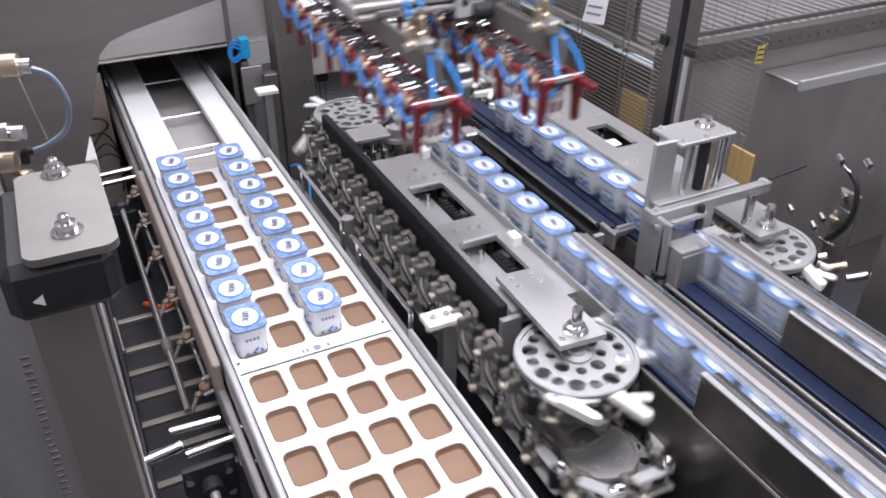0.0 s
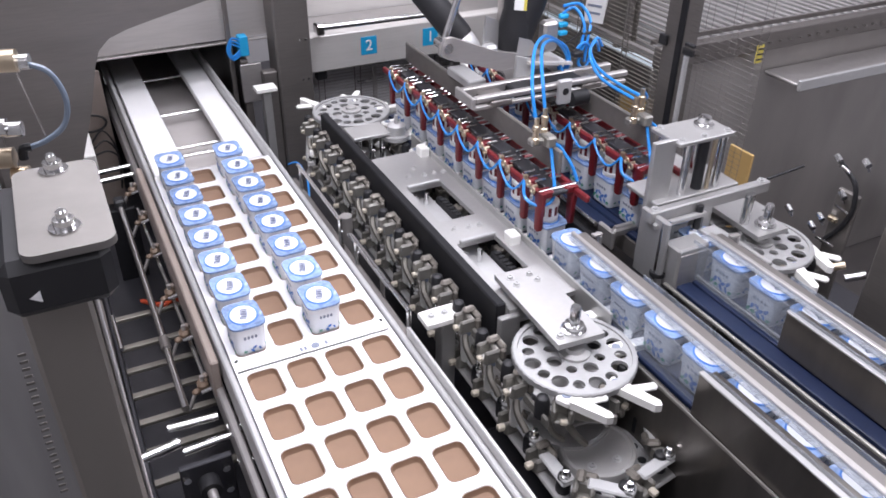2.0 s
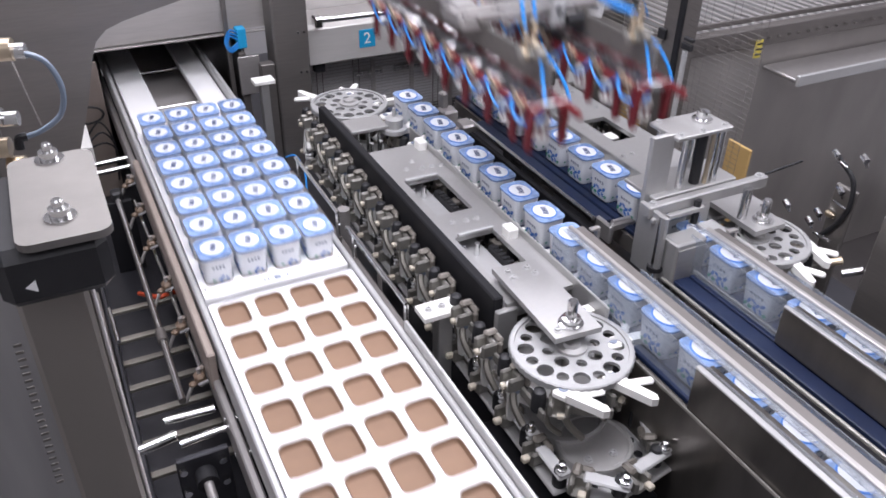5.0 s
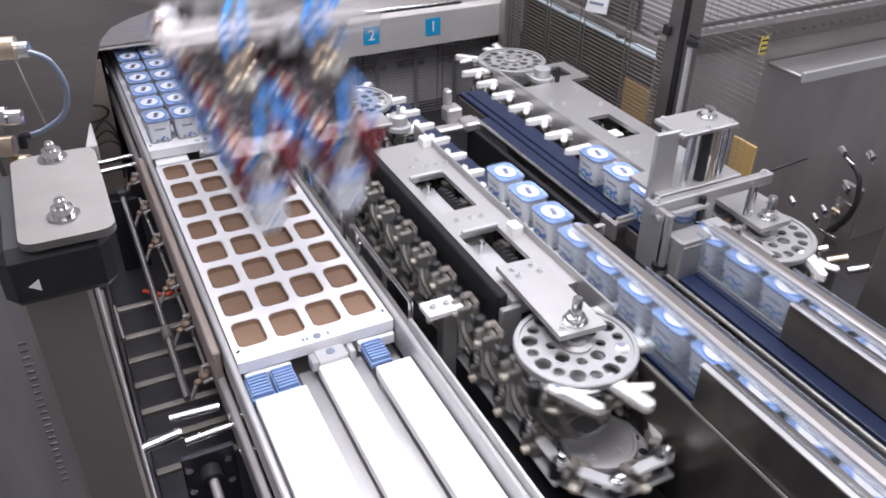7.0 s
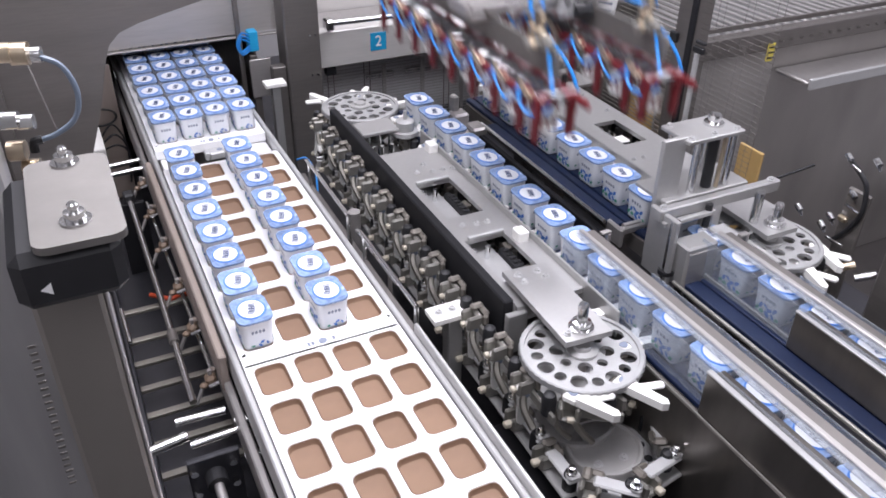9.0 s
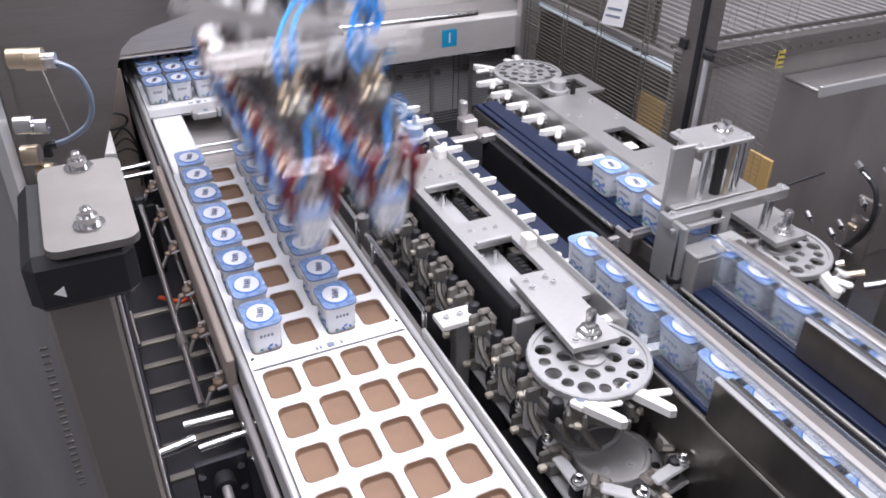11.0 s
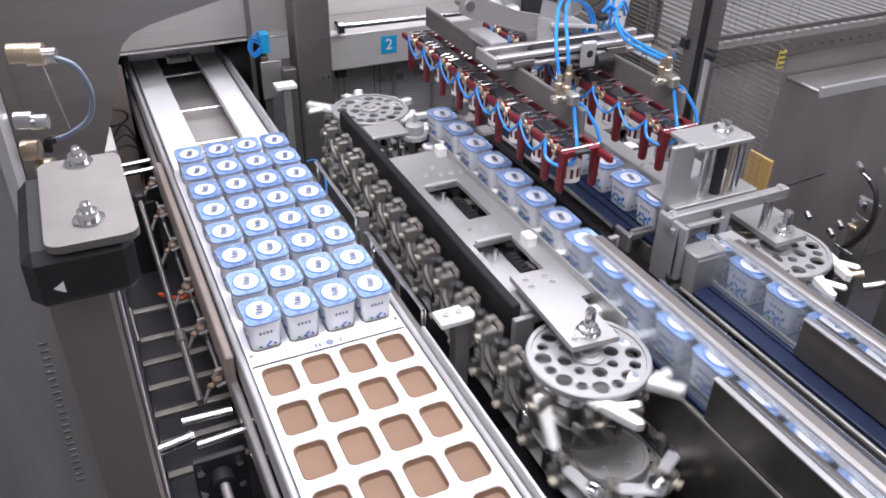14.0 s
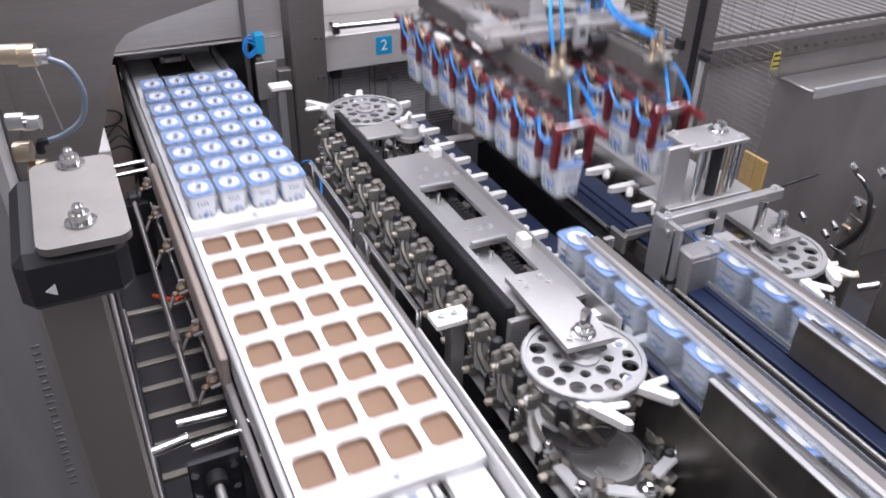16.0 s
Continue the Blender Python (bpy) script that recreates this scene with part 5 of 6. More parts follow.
put(head, "body", span(0.0, 0.9, 0.6, 1.3, 1.72, 1.92, 0.02), STEEL_DARK)
put(head, "pillar", span(0.4, 0.5, 0.85, 0.95, 1.925, 3.0, 0.004), STEEL_DARK)


# ---- behind the machine ----
def text_mesh(txt, size, thick=0.0008):
    cu = bpy.data.curves.new("text", "FONT")
    cu.body, cu.size, cu.extrude, cu.align_x, cu.align_y = txt, size, thick, "CENTER", "CENTER"
    ob = bpy.data.objects.new("text", cu)
    scene.collection.objects.link(ob)
    me = bpy.data.meshes.new_from_object(ob)
    bpy.data.objects.remove(ob)
    return me


hood = thing("tunnel_hood", "pale brushed stainless hood over the tray exit", "hood", (0.2, 1.6, -0.38))
put(hood, "front_sheet", prism([(-0.30, 0.096), (0.495, 0.102), (0.53, 0.30), (0.53, 0.7), (-0.30, 0.7)], "y", 1.52, 1.528), HOOD, "pale brushed front sheet")
put(hood, "lip", span(-0.30, 0.495, 1.500, 1.524, 0.090, 0.0955, 0.001), STEEL)
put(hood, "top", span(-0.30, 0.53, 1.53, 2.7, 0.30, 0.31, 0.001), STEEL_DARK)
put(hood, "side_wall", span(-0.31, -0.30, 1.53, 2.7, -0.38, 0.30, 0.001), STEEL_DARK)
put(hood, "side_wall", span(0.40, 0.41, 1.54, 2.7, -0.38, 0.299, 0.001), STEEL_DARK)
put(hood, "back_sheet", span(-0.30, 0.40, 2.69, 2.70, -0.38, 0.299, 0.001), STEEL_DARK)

arm = thing("swing_guard", "large dull grey sheet guard with a curved edge", "guard", (-0.3, 0.95, -0.38))
edge = [(-0.70, -0.38), (-0.235, -0.38), (-0.222, -0.08), (-0.20, 0.006), (-0.148, 0.145), (-0.114, 0.262), (-0.098, 0.300), (-0.068, 0.328), (-0.02, 0.346), (0.045, 0.362), (0.213, 0.401), (0.26, 0.42), (0.26, 0.60), (-0.70, 0.60)]
put(arm, "sheet", prism(edge, "y", 0.945, 0.957), STEEL_DARK, "dull grey sheet")
put(arm, "stiffener", span(-0.40, -0.37, 0.92, 0.944, -0.38, 0.60, 0.003), STEEL_DARK)

box1 = thing("terminal_box", "small cream terminal box with black cables", "terminal box", (-0.13, 1.30, -0.38))
put(box1, "body", span(-0.215, -0.16, 1.21, 1.40, -0.16, -0.10, 0.004), WHITE_LUG)
put(box1, "stand", span(-0.20, -0.17, 1.25, 1.35, -0.38, -0.16, 0.002), STEEL_DARK)
for k in range(3):
    put(box1, "cable", tube([(-0.16, 1.25 + k * 0.05, -0.12), (-0.12, 1.22 + k * 0.06, -0.10 + 0.01 * k), (-0.09, 1.27 + k * 0.04, -0.16), (-0.10, 1.36, -0.30)], 0.003), BLACK)

back = thing("guard_backing", "tan stained sheet behind the swing guard", "guard", (-0.2, 1.42, -0.38))
put(back, "sheet", span(-0.42, -0.088, 1.41, 1.416, -0.38, 0.092, 0.002), PINKISH)
put(back, "coil", tube([(-0.15 + 0.05 * math.cos(0.7 * k), 1.398, -0.075 + 0.028 * math.sin(0.7 * k)) for k in range(19)], 0.0035), BLACK, "coiled black cable")

bracket = thing("sensor_bracket", "pale plate on an upright by the tray rail", "bracket", (0.40, 1.26, -0.38), "sensor brackets")
put(bracket, "plate", span(0.362, 0.432, 1.235, 1.285, -0.002, 0.012, 0.002), WHITE_LUG)
put(bracket, "post", span(0.385, 0.412, 1.245, 1.275, -0.38, -0.003, 0.002), ALU)
br2 = thing("sensor_bracket", "pale plate on an upright beside the lug chain", "bracket", (0.375, -0.085, -0.38), "sensor brackets")
put(br2, "plate", span(0.335, 0.415, -0.110, -0.060, -0.012, 0.002, 0.002), WHITE_LUG)
put(br2, "post", span(0.372, 0.405, -0.100, -0.070, -0.38, -0.013, 0.002), ALU)
for x in (0.355, 0.385):
    bolt(br2, (x - 0.375, 0.0, 0.382))
rail = thing("chain_side_rail", "dark angle rail with rods beside the tray lane", "rail", (0.33, 0.3, -0.38))
put(rail, "angle", span(0.315, 0.332, -0.30, 0.75, -0.13, -0.07, 0.002), STEEL_DARK)
put(rail, "rod", R((0.325, 0.06, -0.01), (0.325, 0.30, -0.01), 0.006), CHROME)
put(rail, "rod_post", R((0.325, 0.10, -0.38), (0.325, 0.10, -0.01), 0.005), STEEL)
put(rail, "spring", R((0.36, 0.42, -0.20), (0.36, 0.42, -0.03), 0.016), STEEL)
put(rail, "blue_hose", tube([(0.312, 0.74, -0.02), (0.328, 0.70, -0.002), (0.332, 0.64, -0.02), (0.322, 0.60, -0.06)], 0.0028), BLUE_HOSE, "blue air hose")

blue = thing("blue_valve_box", "bright blue valve box with blue hoses on a post", "valve box", (0.34, 1.42, -0.38))
put(blue, "body", span(0.360, 0.392, 1.40, 1.44, 0.072, 0.140, 0.003), SIGN_BLUE)
put(blue, "plate", span(0.352, 0.425, 1.395, 1.402, -0.09, 0.045, 0.002), STEEL, "grey mounting plate")
put(blue, "stand", span(0.360, 0.385, 1.41, 1.43, -0.38, 0.055, 0.002), STEEL_DARK)
for k in range(3):
    put(blue, "hose", tube([(0.360, 1.398, 0.130 - 0.012 * k), (0.335, 1.39, 0.142 - 0.010 * k), (0.316 + 0.004 * k, 1.388, 0.105), (0.332, 1.39, 0.070 + 0.006 * k), (0.360, 1.398, 0.080 + 0.008 * k)], 0.0035), BLUE_HOSE, "looped blue hose")
put(blue, "post", span(0.33, 0.345, 1.44, 1.46, -0.38, 0.30, 0.002), STEEL_DARK)

column = thing("frame_column", "square dark stainless machine column", "column", (0.525, 1.37, -0.9))
put(column, "tube", span(0.470, 0.592, 1.35, 1.46, -0.9, 1.6, 0.006), STEEL_DARK)
for z in (-0.02, 0.12):
    for x in (0.555, 0.575):
        put(column, "rivet", R((x, 1.352, z), (x, 1.346, z), 0.004, 8), CHROME)
put(column, "gusset", span(0.42, 0.468, 1.36, 1.40, -0.9, 0.02, 0.003), STEEL_DARK)

beam = thing("cross_beam", "brushed stainless cross beam with two blue number plates", "beam", (1.1, 1.55, -0.06))
put(beam, "front", span(0.593, 1.60, 1.50, 1.56, -0.062, 0.072, 0.004), BEAM)
put(beam, "ledge", span(0.593, 1.60, 1.56, 1.75, 0.060, 0.068, 0.002), STEEL)
put(beam, "handrail", R((0.66, 1.47, 0.112), (1.22, 1.47, 0.108), 0.011), CHROME, "polished rail")
put(beam, "handrail_end", B((0.668, 1.482, 0.105), (0.03, 0.05, 0.04), 0.006), CHROME)
for n_, x in (("2", 0.863), ("1", 1.118)):
    put(beam, "number_plate", B((x, 1.4985, 0.013), (0.064, 0.0025, 0.068), 0.001), SIGN_BLUE, "blue plate with a white number")
    me = text_mesh(n_, 0.058)
    me.materials.append(WHITE)
    ob = put(beam, "number", me, WHITE, "white number")
    ob.matrix_local = Matrix.Translation(-beam.location) @ pose(x, 1.4964, 0.013, 90, 0, 0)
put(beam, "hanger", span(0.66, 0.70, 1.52, 1.55, -0.10, -0.063, 0.002), RUBBER)
wall_back = thing("back_panel", "brushed stainless panel behind the cross beam", "panel", (1.1, 1.8, -0.9))
put(wall_back, "sheet", span(0.593, 1.60, 1.76, 1.77, 0.04, 0.9, 0.002), BEAM)
put(wall_back, "lower_sheet", span(0.596, 1.60, 1.70, 1.71, -0.9, 0.05, 0.002), WALL)
for k, x in enumerate((0.93, 1.10, 1.28)):
    gear = thing("guide_roller", "pale round roller on a bracket under the beam", "roller", (x, 1.62, -0.15), "rollers under the beam")
    bm = bmesh.new()
    lathe(bm, [(0.055, 0.0), (0.065, 0.004), (0.065, 0.012), (0.050, 0.014), (0.045, 0.008)], 24, (x, 1.62, -0.10))
    put(gear, "disc", bm, ALU_PALE)
    put(gear, "bracket", span(x - 0.06, x + 0.06, 1.66, 1.68, -0.20, -0.175, 0.003), CHROME)
    put(gear, "post", span(x - 0.008, x + 0.008, 1.615, 1.625, -0.38, -0.065, 0.001), STEEL)


def mesh_fence(name, label, p, q, z0, z1, step, r, posts, metal=STEEL):
    f = thing(name, label, "fence", (p[0], p[1], -0.38), "wire fences")
    p3, q3 = Vector((*p, 0)), Vector((*q, 0))
    n = int((z1 - z0) / step)
    bm = bmesh.new()
    for k in range(n):
        z = z0 + k * step
        rod(bm, p3 + Vector((0, 0, z)), q3 + Vector((0, 0, z)), r, 5)
    w = put(f, "wire_mesh", bm, metal, "many thin horizontal wires")
    w["kind"] = "stuff"
    for u in posts:
        c = p3.lerp(q3, u)
        for dz in (-0.012, 0.012):
            o = (q3 - p3).normalized() * dz
            put(f, "upright_wire", R(c + o + Vector((0, 0, z0)), c + o + Vector((0, 0, z1)), r * 1.2, 6), STEEL_DARK)
    return f


mesh_fence("wire_fence", "fine horizontal wire fence behind the lanes", (0.60, 1.60), (1.60, 1.60), -0.38, -0.07, 0.0125, 0.0016, (0.1, 0.25, 0.6, 0.85))
mesh_fence("wire_fence", "fine horizontal wire fence beside the far lane", (1.42, 1.45), (1.42, 0.50), -0.30, 0.70, 0.0135, 0.0015, (0.03, 0.3, 0.52, 0.78), CARRIER)
mesh_fence("wire_fence", "fine horizontal wire fence beside the far lane", (1.42, 0.44), (1.42, 0.16), -0.30, 0.50, 0.0150, 0.0005, (0.25, 0.60, 0.95), STEEL_DARK)
post1 = thing("fence_post", "square dark stainless fence post", "post", (1.44, 0.48, -0.9), "fence posts")
put(post1, "tube", span(1.405, 1.465, 0.445, 0.525, -0.9, 1.2, 0.004), STEEL_DARK)
put(post1, "hinge_edge", span(1.395, 1.404, 0.440, 0.462, -0.3, 1.2, 0.002), RUBBER)
put(post1, "latch", span(1.392, 1.404, 0.50, 0.53, 0.24, 0.27, 0.002), BLACK)
post2 = thing("fence_post", "square stainless corner post of the fence", "post", (1.45, 1.49, -0.9), "fence posts")
put(post2, "tube", span(1.41, 1.49, 1.455, 1.495, -0.9, 1.2, 0.004), STEEL)
ruler = thing("scale_rod", "white toothed scale rod with a black cap", "scale rod", (1.37, 0.38, -0.38))
bm = bmesh.new()
for k in range(22):
    rod(bm, (1.37, 0.382, 0.0 + k * 0.0115), (1.37, 0.382, 0.008 + k * 0.0115), 0.008, 8)
rod(bm, (1.37, 0.382, -0.38), (1.37, 0.382, 0.25), 0.006, 8)
put(ruler, "rod", bm, ALU_PALE)
put(ruler, "cap", B((1.37, 0.378, 0.262), (0.012, 0.040, 0.018), 0.002), BLACK)
put(ruler, "cap", B((1.37, 0.374, 0.283), (0.012, 0.036, 0.010), 0.002), BLACK)
notice = thing("paper_notice", "white paper notice hung on the wire fence", "notice", (1.413, 0.87, 0.19))
put(notice, "sheet", prism([(0.935, 0.195), (0.822, 0.212), (0.805, 0.32), (0.90, 0.32)], "x", 1.408, 1.412), WHITE)
put(notice, "text_bars", prism([(0.915, 0.225), (0.838, 0.236), (0.835, 0.244), (0.912, 0.233)], "x", 1.4065, 1.4076), GREY_PRINT)
put(notice, "text_bars", prism([(0.908, 0.250), (0.832, 0.261), (0.830, 0.269), (0.905, 0.258)], "x", 1.4065, 1.4076), GREY_PRINT)

# neighbouring machine beyond the wire
side = thing("far_machine", "large stainless machine side with painted reflections beyond the fence", "machine", (2.0, 0.65, -0.9))
put(side, "sheet", span(1.47, 3.2, 0.62, 0.63, -0.9, 0.118, 0.003), PANEL, "brushed sheet with painted reflection streaks")
put(side, "top_rail", span(1.47, 3.2, 0.59, 0.63, 0.122, 0.188, 0.004), STEEL_DARK, "riveted top rail")
for k in range(30):
    put(side, "rivet", RIVET, None).location = Vector((1.52 + k * 0.045, 0.584, 0.150)) - side.location
put(side, "ledge", span(1.96, 3.2, 0.47, 0.615, 0.028, 0.042, 0.004), STEEL, "long pale ledge")
put(side, "ledge_lip", span(1.96, 3.2, 0.455, 0.469, 0.018, 0.056, 0.003), ALU_PALE)
put(side, "tag", B((1.885, 0.585, 0.118), (0.030, 0.006, 0.062), 0.002), YELLOW, "yellow striped tag")
for k in range(3):
    put(side, "tag_stripe", B((1.885, 0.5810, 0.100 + k * 0.018), (0.030, 0.002, 0.005), 0), BLACK)
put(side, "upper_sheet", span(1.47, 3.2, 0.64, 0.65, 0.19, 0.205, 0.001), STEEL_DARK)
tan = thing("tan_board", "tan board leaning behind the wire fence", "board", (1.55, 0.62, -0.9))
put(tan, "sheet", span(1.50, 1.51, 0.55, 0.80, -0.9, -0.005, 0.002), TAN)
put(tan, "plate", span(1.50, 1.508, 0.53, 0.80, 0.00, 0.10, 0.002), STEEL_DARK)
dark = thing("machine_panel", "dark steel panel standing behind the wire fence", "panel", (1.53, 1.2, -0.9))
put(dark, "sheet", span(1.525, 1.535, 0.79, 1.75, -0.9, 0.55, 0.003), COVER)
put(dark, "edge", span(1.505, 1.524, 0.805, 0.825, -0.9, 0.55, 0.002), STEEL_DARK)
tan2 = thing("tan_board", "tan board leaning behind the wire fence", "board", (1.53, 0.3, -0.9))
put(tan2, "sheet", span(1.535, 1.545, 0.22, 0.31, -0.9, -0.02, 0.002), TAN)
door = thing("door_leaf", "dark stainless machine door standing at the lane", "door", (1.33, -0.42, -0.9))
put(door, "sheet", span(1.33, 1.36, -1.3, -0.34, -0.9, 0.12, 0.006), STEEL_DARK)
knobs = thing("clamp_row", "polished clamp screws along a curved black cable", "clamps", (1.385, -0.198, -0.9))
for y, z in [(-0.164, 0.175), (-0.235, 0.195), (-0.202, 0.097), (-0.163, 0.017), (-0.147, -0.015), (-0.072, -0.006)]:
    bm = R((1.366, y - 0.006, z - 0.002), (1.372, y + 0.012, z + 0.004), 0.0075, 10)
    rod(bm, (1.371, y, z - 0.004), (1.385, y + 0.002, z - 0.022), 0.004, 8)
    put(knobs, "screw", bm, CHROME, "polished screw")
put(knobs, "cable", tube([(1.385, -0.162, 0.161), (1.385, -0.206, 0.133), (1.385, -0.22, 0.1), (1.385, -0.222, 0.055), (1.385, -0.204, 0.004), (1.385, -0.171, -0.047)], 0.006), BLACK, "curved black cable")
for p, q in [((1.37, -0.174, 0.163), (1.37, -0.197, 0.156)), ((1.37, -0.19, 0.068), (1.37, -0.225, 0.061)), ((1.37, -0.163, -0.036), (1.37, -0.214, -0.035))]:
    put(knobs, "pin", R(p, q, 0.0035, 8), CHROME)
put(knobs, "brass_block", B((1.37, -0.192, 0.03), (0.014, 0.026, 0.016), 0.004), BRASS, "dull brass block")
put(knobs, "bar", span(1.39, 1.402, -0.228, -0.168, -0.9, 0.1, 0.003), STEEL_DARK)

# pale grating deck on the neighbouring machine
rack = thing("grating_deck", "pale slatted grating deck on the neighbouring machine", "grating", (2.2, 1.0, 0.1))
# the sheet under the slats glows by itself to look brightly lit
put(rack, "sheet", span(1.50, 3.3, 0.66, 2.0, 0.10, 0.11, 0.002), DECK_GLOW)
for k in range(40):
    put(rack, "slat", span(1.50 + k * 0.045, 1.518 + k * 0.045, 0.655, 2.0, 0.125, 0.150, 0.002), STEEL)
for y in (0.85, 1.15, 1.5):
    put(rack, "cross_bar", span(1.50, 3.3, y, y + 0.02, 0.1115, 0.124, 0.001), STEEL_DARK)

# ---- left of the tray conveyor ----
cab = thing("side_cabinet", "dull stainless cabinet beside the tray conveyor", "cabinet", (-0.5, -0.1, -0.9))
put(cab, "body", span(-0.90, -0.292, -0.8, 0.44, -0.9, -0.10, 0.006), STEEL_DARK)
put(cab, "edge_post", span(-0.288, -0.238, -0.8, 0.42, -0.9, -0.098, 0.004), SHEEN_BROWN, "brushed edge post")
ladder = thing("rod_rack", "rack of polished rods and flat cross bars", "rack", (-0.13, 0.4, -0.38))
put(ladder, "long_rod", R((-0.136, 0.90, -0.12), (-0.136, 0.0, -0.12), 0.0075), CHROME, "polished long rod")
put(ladder, "long_rod", R((-0.095, 0.86, -0.125), (-0.083, 0.05, -0.125), 0.0045), CHROME)
put(ladder, "rod_clamp", B((-0.136, 0.90, -0.12), (0.030, 0.035, 0.035), 0.005), BLACK)
put(ladder, "rod_clamp", R((-0.136, 0.24, -0.12), (-0.136, 0.20, -0.12), 0.011), STEEL_DARK)
for k in range(7):
    y = 0.44 - k * 0.088 if k else 0.47
    put(ladder, "cross_bar", span(-0.225, -0.02, y, y + 0.016, -0.215, -0.205, 0.001), CARRIER, "flat cross bar")
for y in (1.02, 1.08):
    put(ladder, "cross_rod", R((-0.18, y, -0.10), (-0.06, y + 0.01, -0.10), 0.008), CHROME)
put(ladder, "hook_rod", R((-0.225, 0.37, -0.12), (-0.222, 0.24, -0.12), 0.005), CHROME)
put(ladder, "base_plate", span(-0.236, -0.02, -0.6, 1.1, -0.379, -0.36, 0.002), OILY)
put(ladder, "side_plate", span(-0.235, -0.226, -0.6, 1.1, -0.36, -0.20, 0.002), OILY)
put(ladder, "side_plate", span(-0.175, -0.10, 0.88, 0.895, -0.36, -0.13, 0.002), RUBBER)
for k, y in enumerate((0.95, 0.774, 0.592, 0.394, 0.226, 0.045)):
    c = thing("hose_clip", "small worn brown clamp on a thin rod", "clip", (-0.09, y, -0.125), "clips on the thin rod")
    bm = bmesh.new()
    box(bm, (-0.092, y, -0.112), (0.022, 0.026, 0.024), 0.006)
    box(bm, (-0.108, y - 0.010, -0.116), (0.016, 0.014, 0.014), 0.005)
    put(c, "block", bm, CLAMP)
    put(c, "jaw", B((-0.084, y + 0.016, -0.106), (0.014, 0.012, 0.018), 0.004), PINKISH, "worn cream jaw")
    put(c, "screw", R((-0.098, y - 0.022, -0.112), (-0.078, y - 0.024, -0.106), 0.005), CHROME)
    put(c, "screw", R((-0.092, y, -0.102), (-0.092, y, -0.088), 0.0045), STEEL)
    put(c, "stem", R((-0.110, y - 0.010, -0.118), (-0.128, y - 0.018, -0.150), 0.004), STEEL)
cable = part("red_cable", tube([(-0.15, 0.52, -0.20), (-0.11, 0.44, -0.17), (-0.07, 0.46, -0.18), (-0.05, 0.40, -0.19)], 0.006), ORANGE)
tagged(cable, "dull red cable lying over the cross bars", "cable")
axle = thing("axle_bearing", "bearing plate with polished rods and an axle", "bearing", (-0.13, -0.12, -0.38))
put(axle, "plate", span(-0.18, -0.085, -0.16, -0.148, -0.30, -0.115, 0.002), OILY)
put(axle, "cross_rod", R((-0.248, -0.098, -0.12), (-0.165, -0.085, -0.12), 0.0105), CHROME, "polished rod")
put(axle, "cross_rod", R((-0.163, -0.120, -0.112), (-0.062, -0.115, -0.112), 0.0075), CHROME)
put(axle, "cross_rod", R((-0.178, -0.040, -0.12), (-0.085, -0.046, -0.12), 0.0085), CHROME)
put(axle, "cross_rod", R((-0.075, -0.085, -0.12), (-0.04, -0.09, -0.12), 0.011), CHROME)
put(axle, "cross_rod", R((-0.075, -0.15, -0.15), (-0.04, -0.155, -0.15), 0.008), CHROME)
put(axle, "axle", R((-0.134, -0.38, -0.16), (-0.134, -0.15, -0.16), 0.009), STEEL)
put(axle, "collar", R((-0.134, -0.19, -0.16), (-0.134, -0.161, -0.16), 0.020), BLACK)
for x, z in ((-0.17, -0.135), (-0.10, -0.135), (-0.17, -0.19), (-0.10, -0.19)):
    put(axle, "screw", R((x, -0.172, z), (x, -0.160, z), 0.007, 10), CHROME)
put(axle, "stand", span(-0.16, -0.10, -0.147, -0.10, -0.38, -0.20, 0.002), STEEL_DARK)

# motor close to the camera
motor = thing("flange_motor", "black motor under a worn steel plate with two bolts", "motor", (-0.225, -0.80, -0.9))
plate = [(x - 0.2243, y - 0.7995) for x, y in rrect(0.0235, 0.0525, 0.008, 5)]
bm = prism(plate, "z", 0.7655, 0.770)
put(motor, "plate", bm, WORN, "worn steel plate")
for y in (-0.755, -0.829):
    bm = bmesh.new()
    lathe(bm, [(0.0085, 0), (0.0085, 0.0012), (0.0055, 0.0013), (0.0055, 0.006), (0.003, 0.0062), (0.003, 0.010), (0.0022, 0.011)], 14, (-0.2245, y, 0.770))
    put(motor, "bolt", bm, CHROME, "polished bolt and washer")
put(motor, "housing", B((-0.2335, -0.800, 0.7475), (0.056, 0.098, 0.035), 0.006), BLACK, "black housing")
put(motor, "arrow", prism([(-0.249, 0.7445), (-0.2435, 0.7480), (-0.2435, 0.7410)], "y", -0.8502, -0.8495), WHITE, "white arrow mark")
put(motor, "mount", span(-0.262, -0.222, -0.80, -0.74, -0.9, 0.7295, 0.003), SHEEN_BROWN, "brushed square upright")
put(motor, "mount_edge", span(-0.2215, -0.2195, -0.795, -0.745, -0.9, 0.70, 0.0005), STEEL)
column2 = thing("machine_column", "dull stainless column close beside the camera", "column", (-0.33, -0.6, -0.9))
put(column2, "tube", span(-0.45, -0.268, -0.68, -0.60, -0.9, 1.3, 0.006), NEAR_STEEL)
for k in range(22):
    put(column2, "vent_slot", B((-0.2835 - 0.0002 * k, -0.6789, 0.590 - k * 0.0072), (0.0062, 0.003, 0.0032), 0.0004), STEEL_DARK)
fit_ = thing("air_fitting", "nickel air fittings with a loop of grey hose", "fitting", (-0.24, -0.60, 0.70))
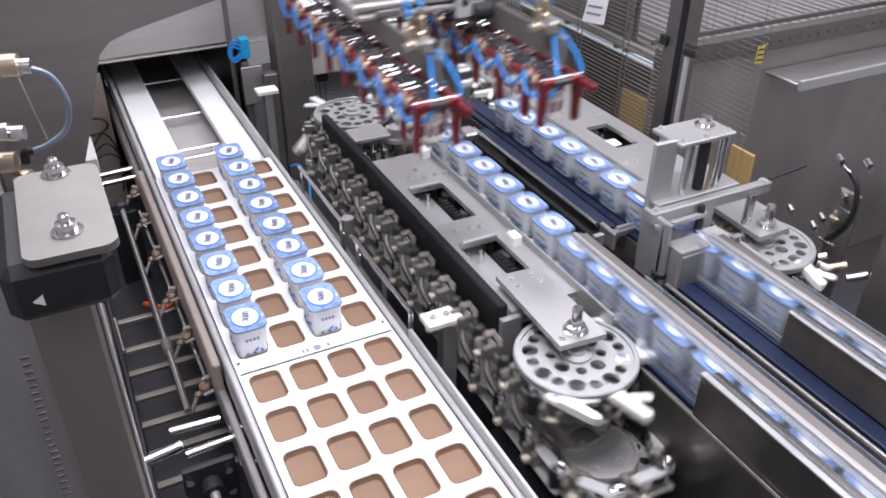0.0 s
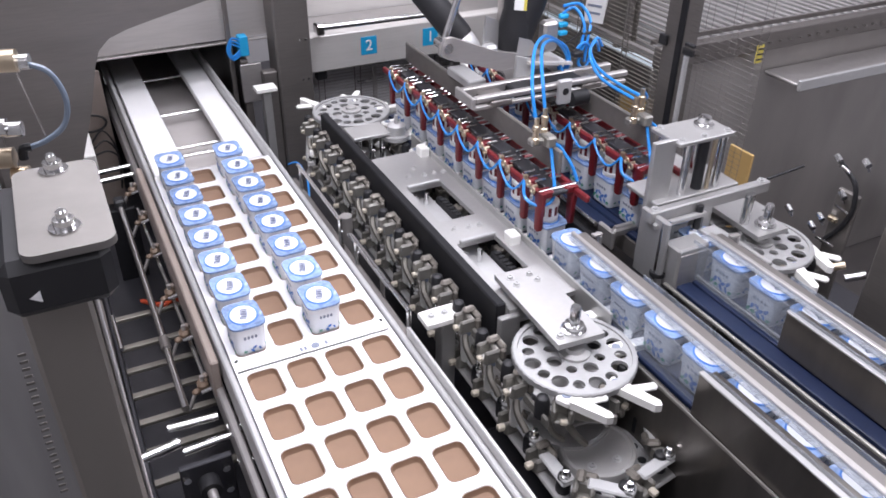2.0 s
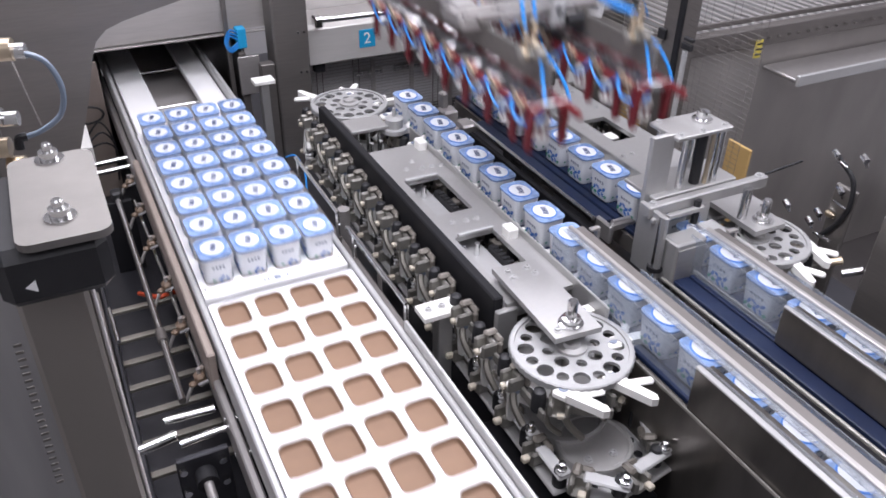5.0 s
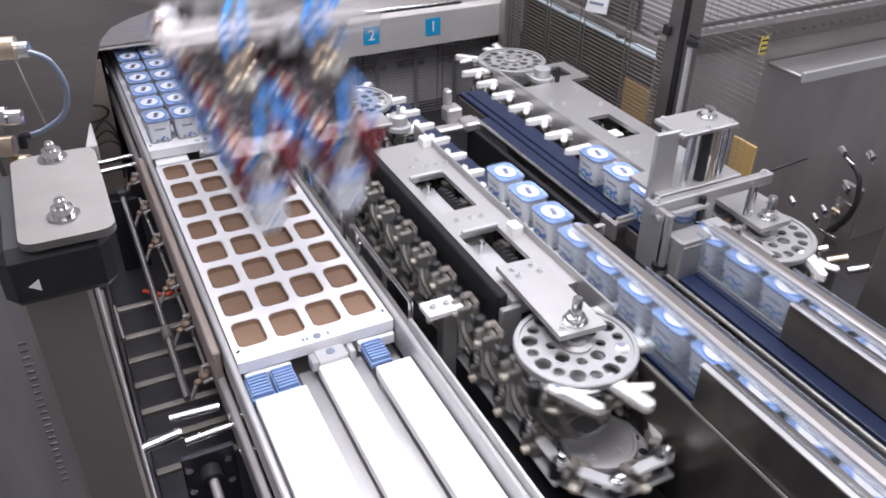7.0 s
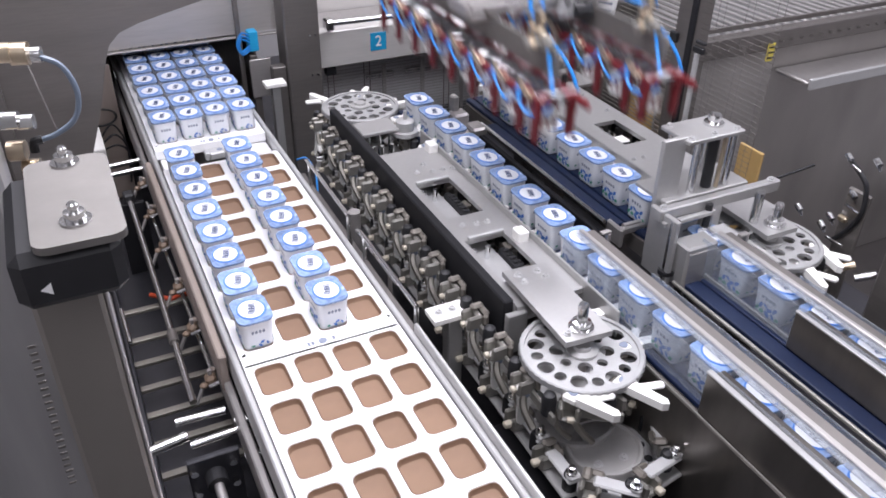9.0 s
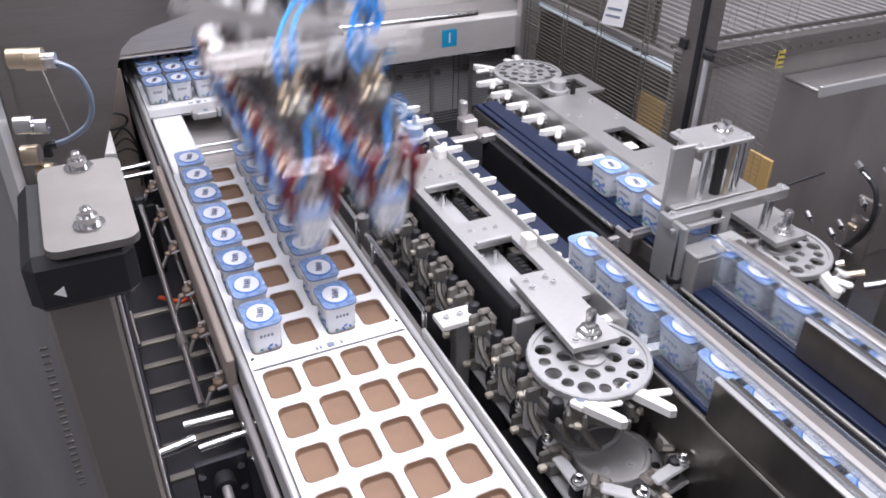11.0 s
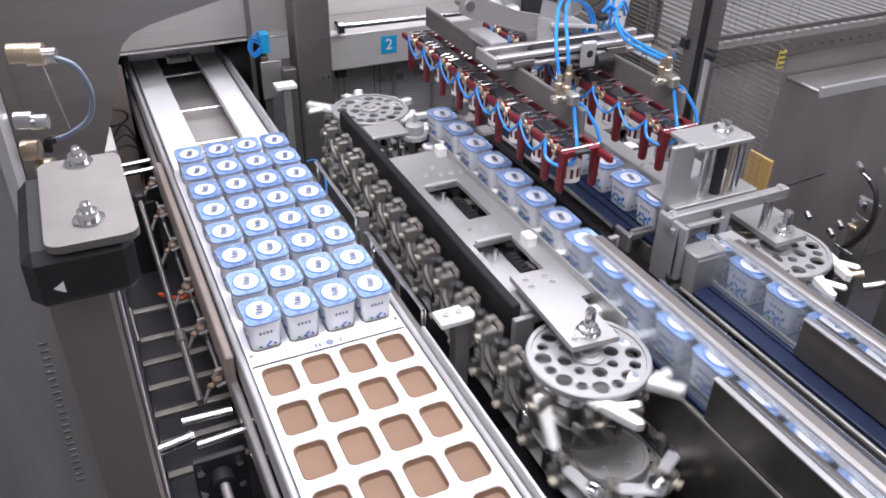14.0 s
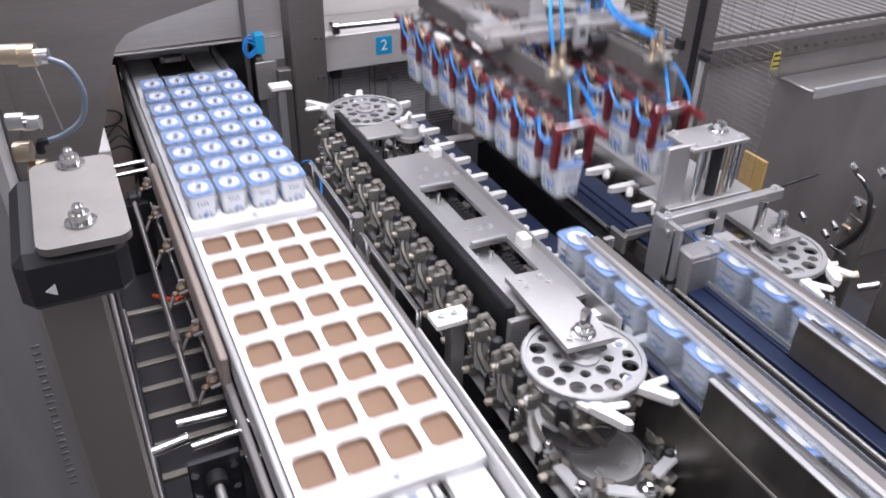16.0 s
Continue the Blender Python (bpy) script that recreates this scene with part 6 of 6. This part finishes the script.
for x, z, r in ((-0.250, 0.793, 0.0075), (-0.239, 0.791, 0.0085), (-0.231, 0.789, 0.006), (-0.258, 0.742, 0.007), (-0.248, 0.739, 0.006), (-0.259, 0.717, 0.008), (-0.252, 0.699, 0.009), (-0.244, 0.697, 0.006)):
    put(fit_, "fitting", R((x - 0.006, -0.600, z), (x + 0.006, -0.603, z), r), BRASS if r > 0.007 else CHROME)
put(fit_, "hose", tube([(-0.229, -0.602, 0.788), (-0.214, -0.604, 0.779), (-0.2075, -0.606, 0.758), (-0.213, -0.606, 0.738), (-0.228, -0.604, 0.727), (-0.240, -0.602, 0.723)], 0.0022), GREY_HOSE, "grey hose")
put(fit_, "elbow", tube([(-0.240, -0.602, 0.723), (-0.246, -0.602, 0.722), (-0.247, -0.602, 0.714)], 0.0035), BLACK)
put(fit_, "wire", R((-0.236, -0.602, 0.785), (-0.228, -0.602, 0.730), 0.0006, 6), CHROME)


# ---- everything that moves ----
def glide(rows):
    """Rows with the times kept apart and the clip's ends covered."""
    out = []
    for t, m in rows:
        if t <= 16.0 and (not out or t > out[-1][0] + 0.02):
            out.append((t, m))
    if out[0][0] > 0:
        out.insert(0, (0.0, out[0][1]))
    if out[-1][0] < 16.0:
        out.append((16.0, out[-1][1]))
    return out


def motions():
    for ob, rows in CUPS:
        walk(ob, glide(rows))
    for ob, rows in zip(tray_things, TRAYS):
        walk(ob, glide([(t, pose(0, y, 0)) for t, y in rows]))
    # the lift tool and its two sliding bars
    rows, rows_a, rows_b = [], [], []
    for t, xa, xb, z, dy in TOOL:
        xm = (xa + xb) / 2
        rows.append((t, pose(xm, TOOL_Y + dy, LIDZ_LANE + z)))
        rows_a.append((t, pose(xa - xm, 0, 0)))
        rows_b.append((t, pose(xb - xm, 0, 0)))
    walk(tool, glide(rows))
    walk(bar_a, glide(rows_a))
    walk(bar_b, glide(rows_b))
    for ob, base, joint in ROBOT_RODS:
        out = []
        for t, m in glide(rows):
            out.append((t, rod_pose(m.translation + Vector(joint), Vector(base))))
        walk(ob, out)
    # chains and wheels
    for ob, n_loop, s0, scale in LUGS:
        f_, r_, rad, sgn, table = LOOPS[n_loop]
        out, folds, t = [], [], 0.0
        while t < 16.001:
            # the fingers run midway between the cups
            s = s0 + (lerp(table, t) - 0.5 * PY - f_[1]) * scale - 0.009
            p, a, fold, swing = loop_at(s, f_, r_, rad, sgn)
            folds.append((round(t, 2), pose(0, 0, -0.040 * min(1, fold / 60), 0, fold, swing)))
            out.append((round(t, 2), pose(p.x, p.y, LUG_Z, 0, 0, a)))
            t += 0.2
        walk(ob, out)
        walk([c for c in ob.children if c.name.startswith("finger")][0], folds)
    for ob, n_loop, s0, scale in LOWS:
        f_, r_, rad, sgn, table = LOW_LOOPS[n_loop]
        out = []
        for k in range(81):
            p, a, fold, swing = loop_at(s0 + lerp(table, k * 0.2) * scale + 0.03, f_, r_, rad, sgn)
            out.append((k * 0.2, pose(p.x, p.y, LOW_Z, 0, 0, a)))
        walk(ob, out)
    for key, (n_loop, sgn) in {"AF": (0, 1), "AR": (0, 1), "BF": (1, -1), "BR": (1, -1)}.items():
        table = LOOPS[n_loop][4]
        at = WHEELS[key]
        out = []
        for k in range(65):
            t = k * 0.25
            out.append((t, pose(*at, 0, 0, sgn * math.degrees(lerp(table, t) / 0.10))))
        walk(wheel[key], out)


motions()
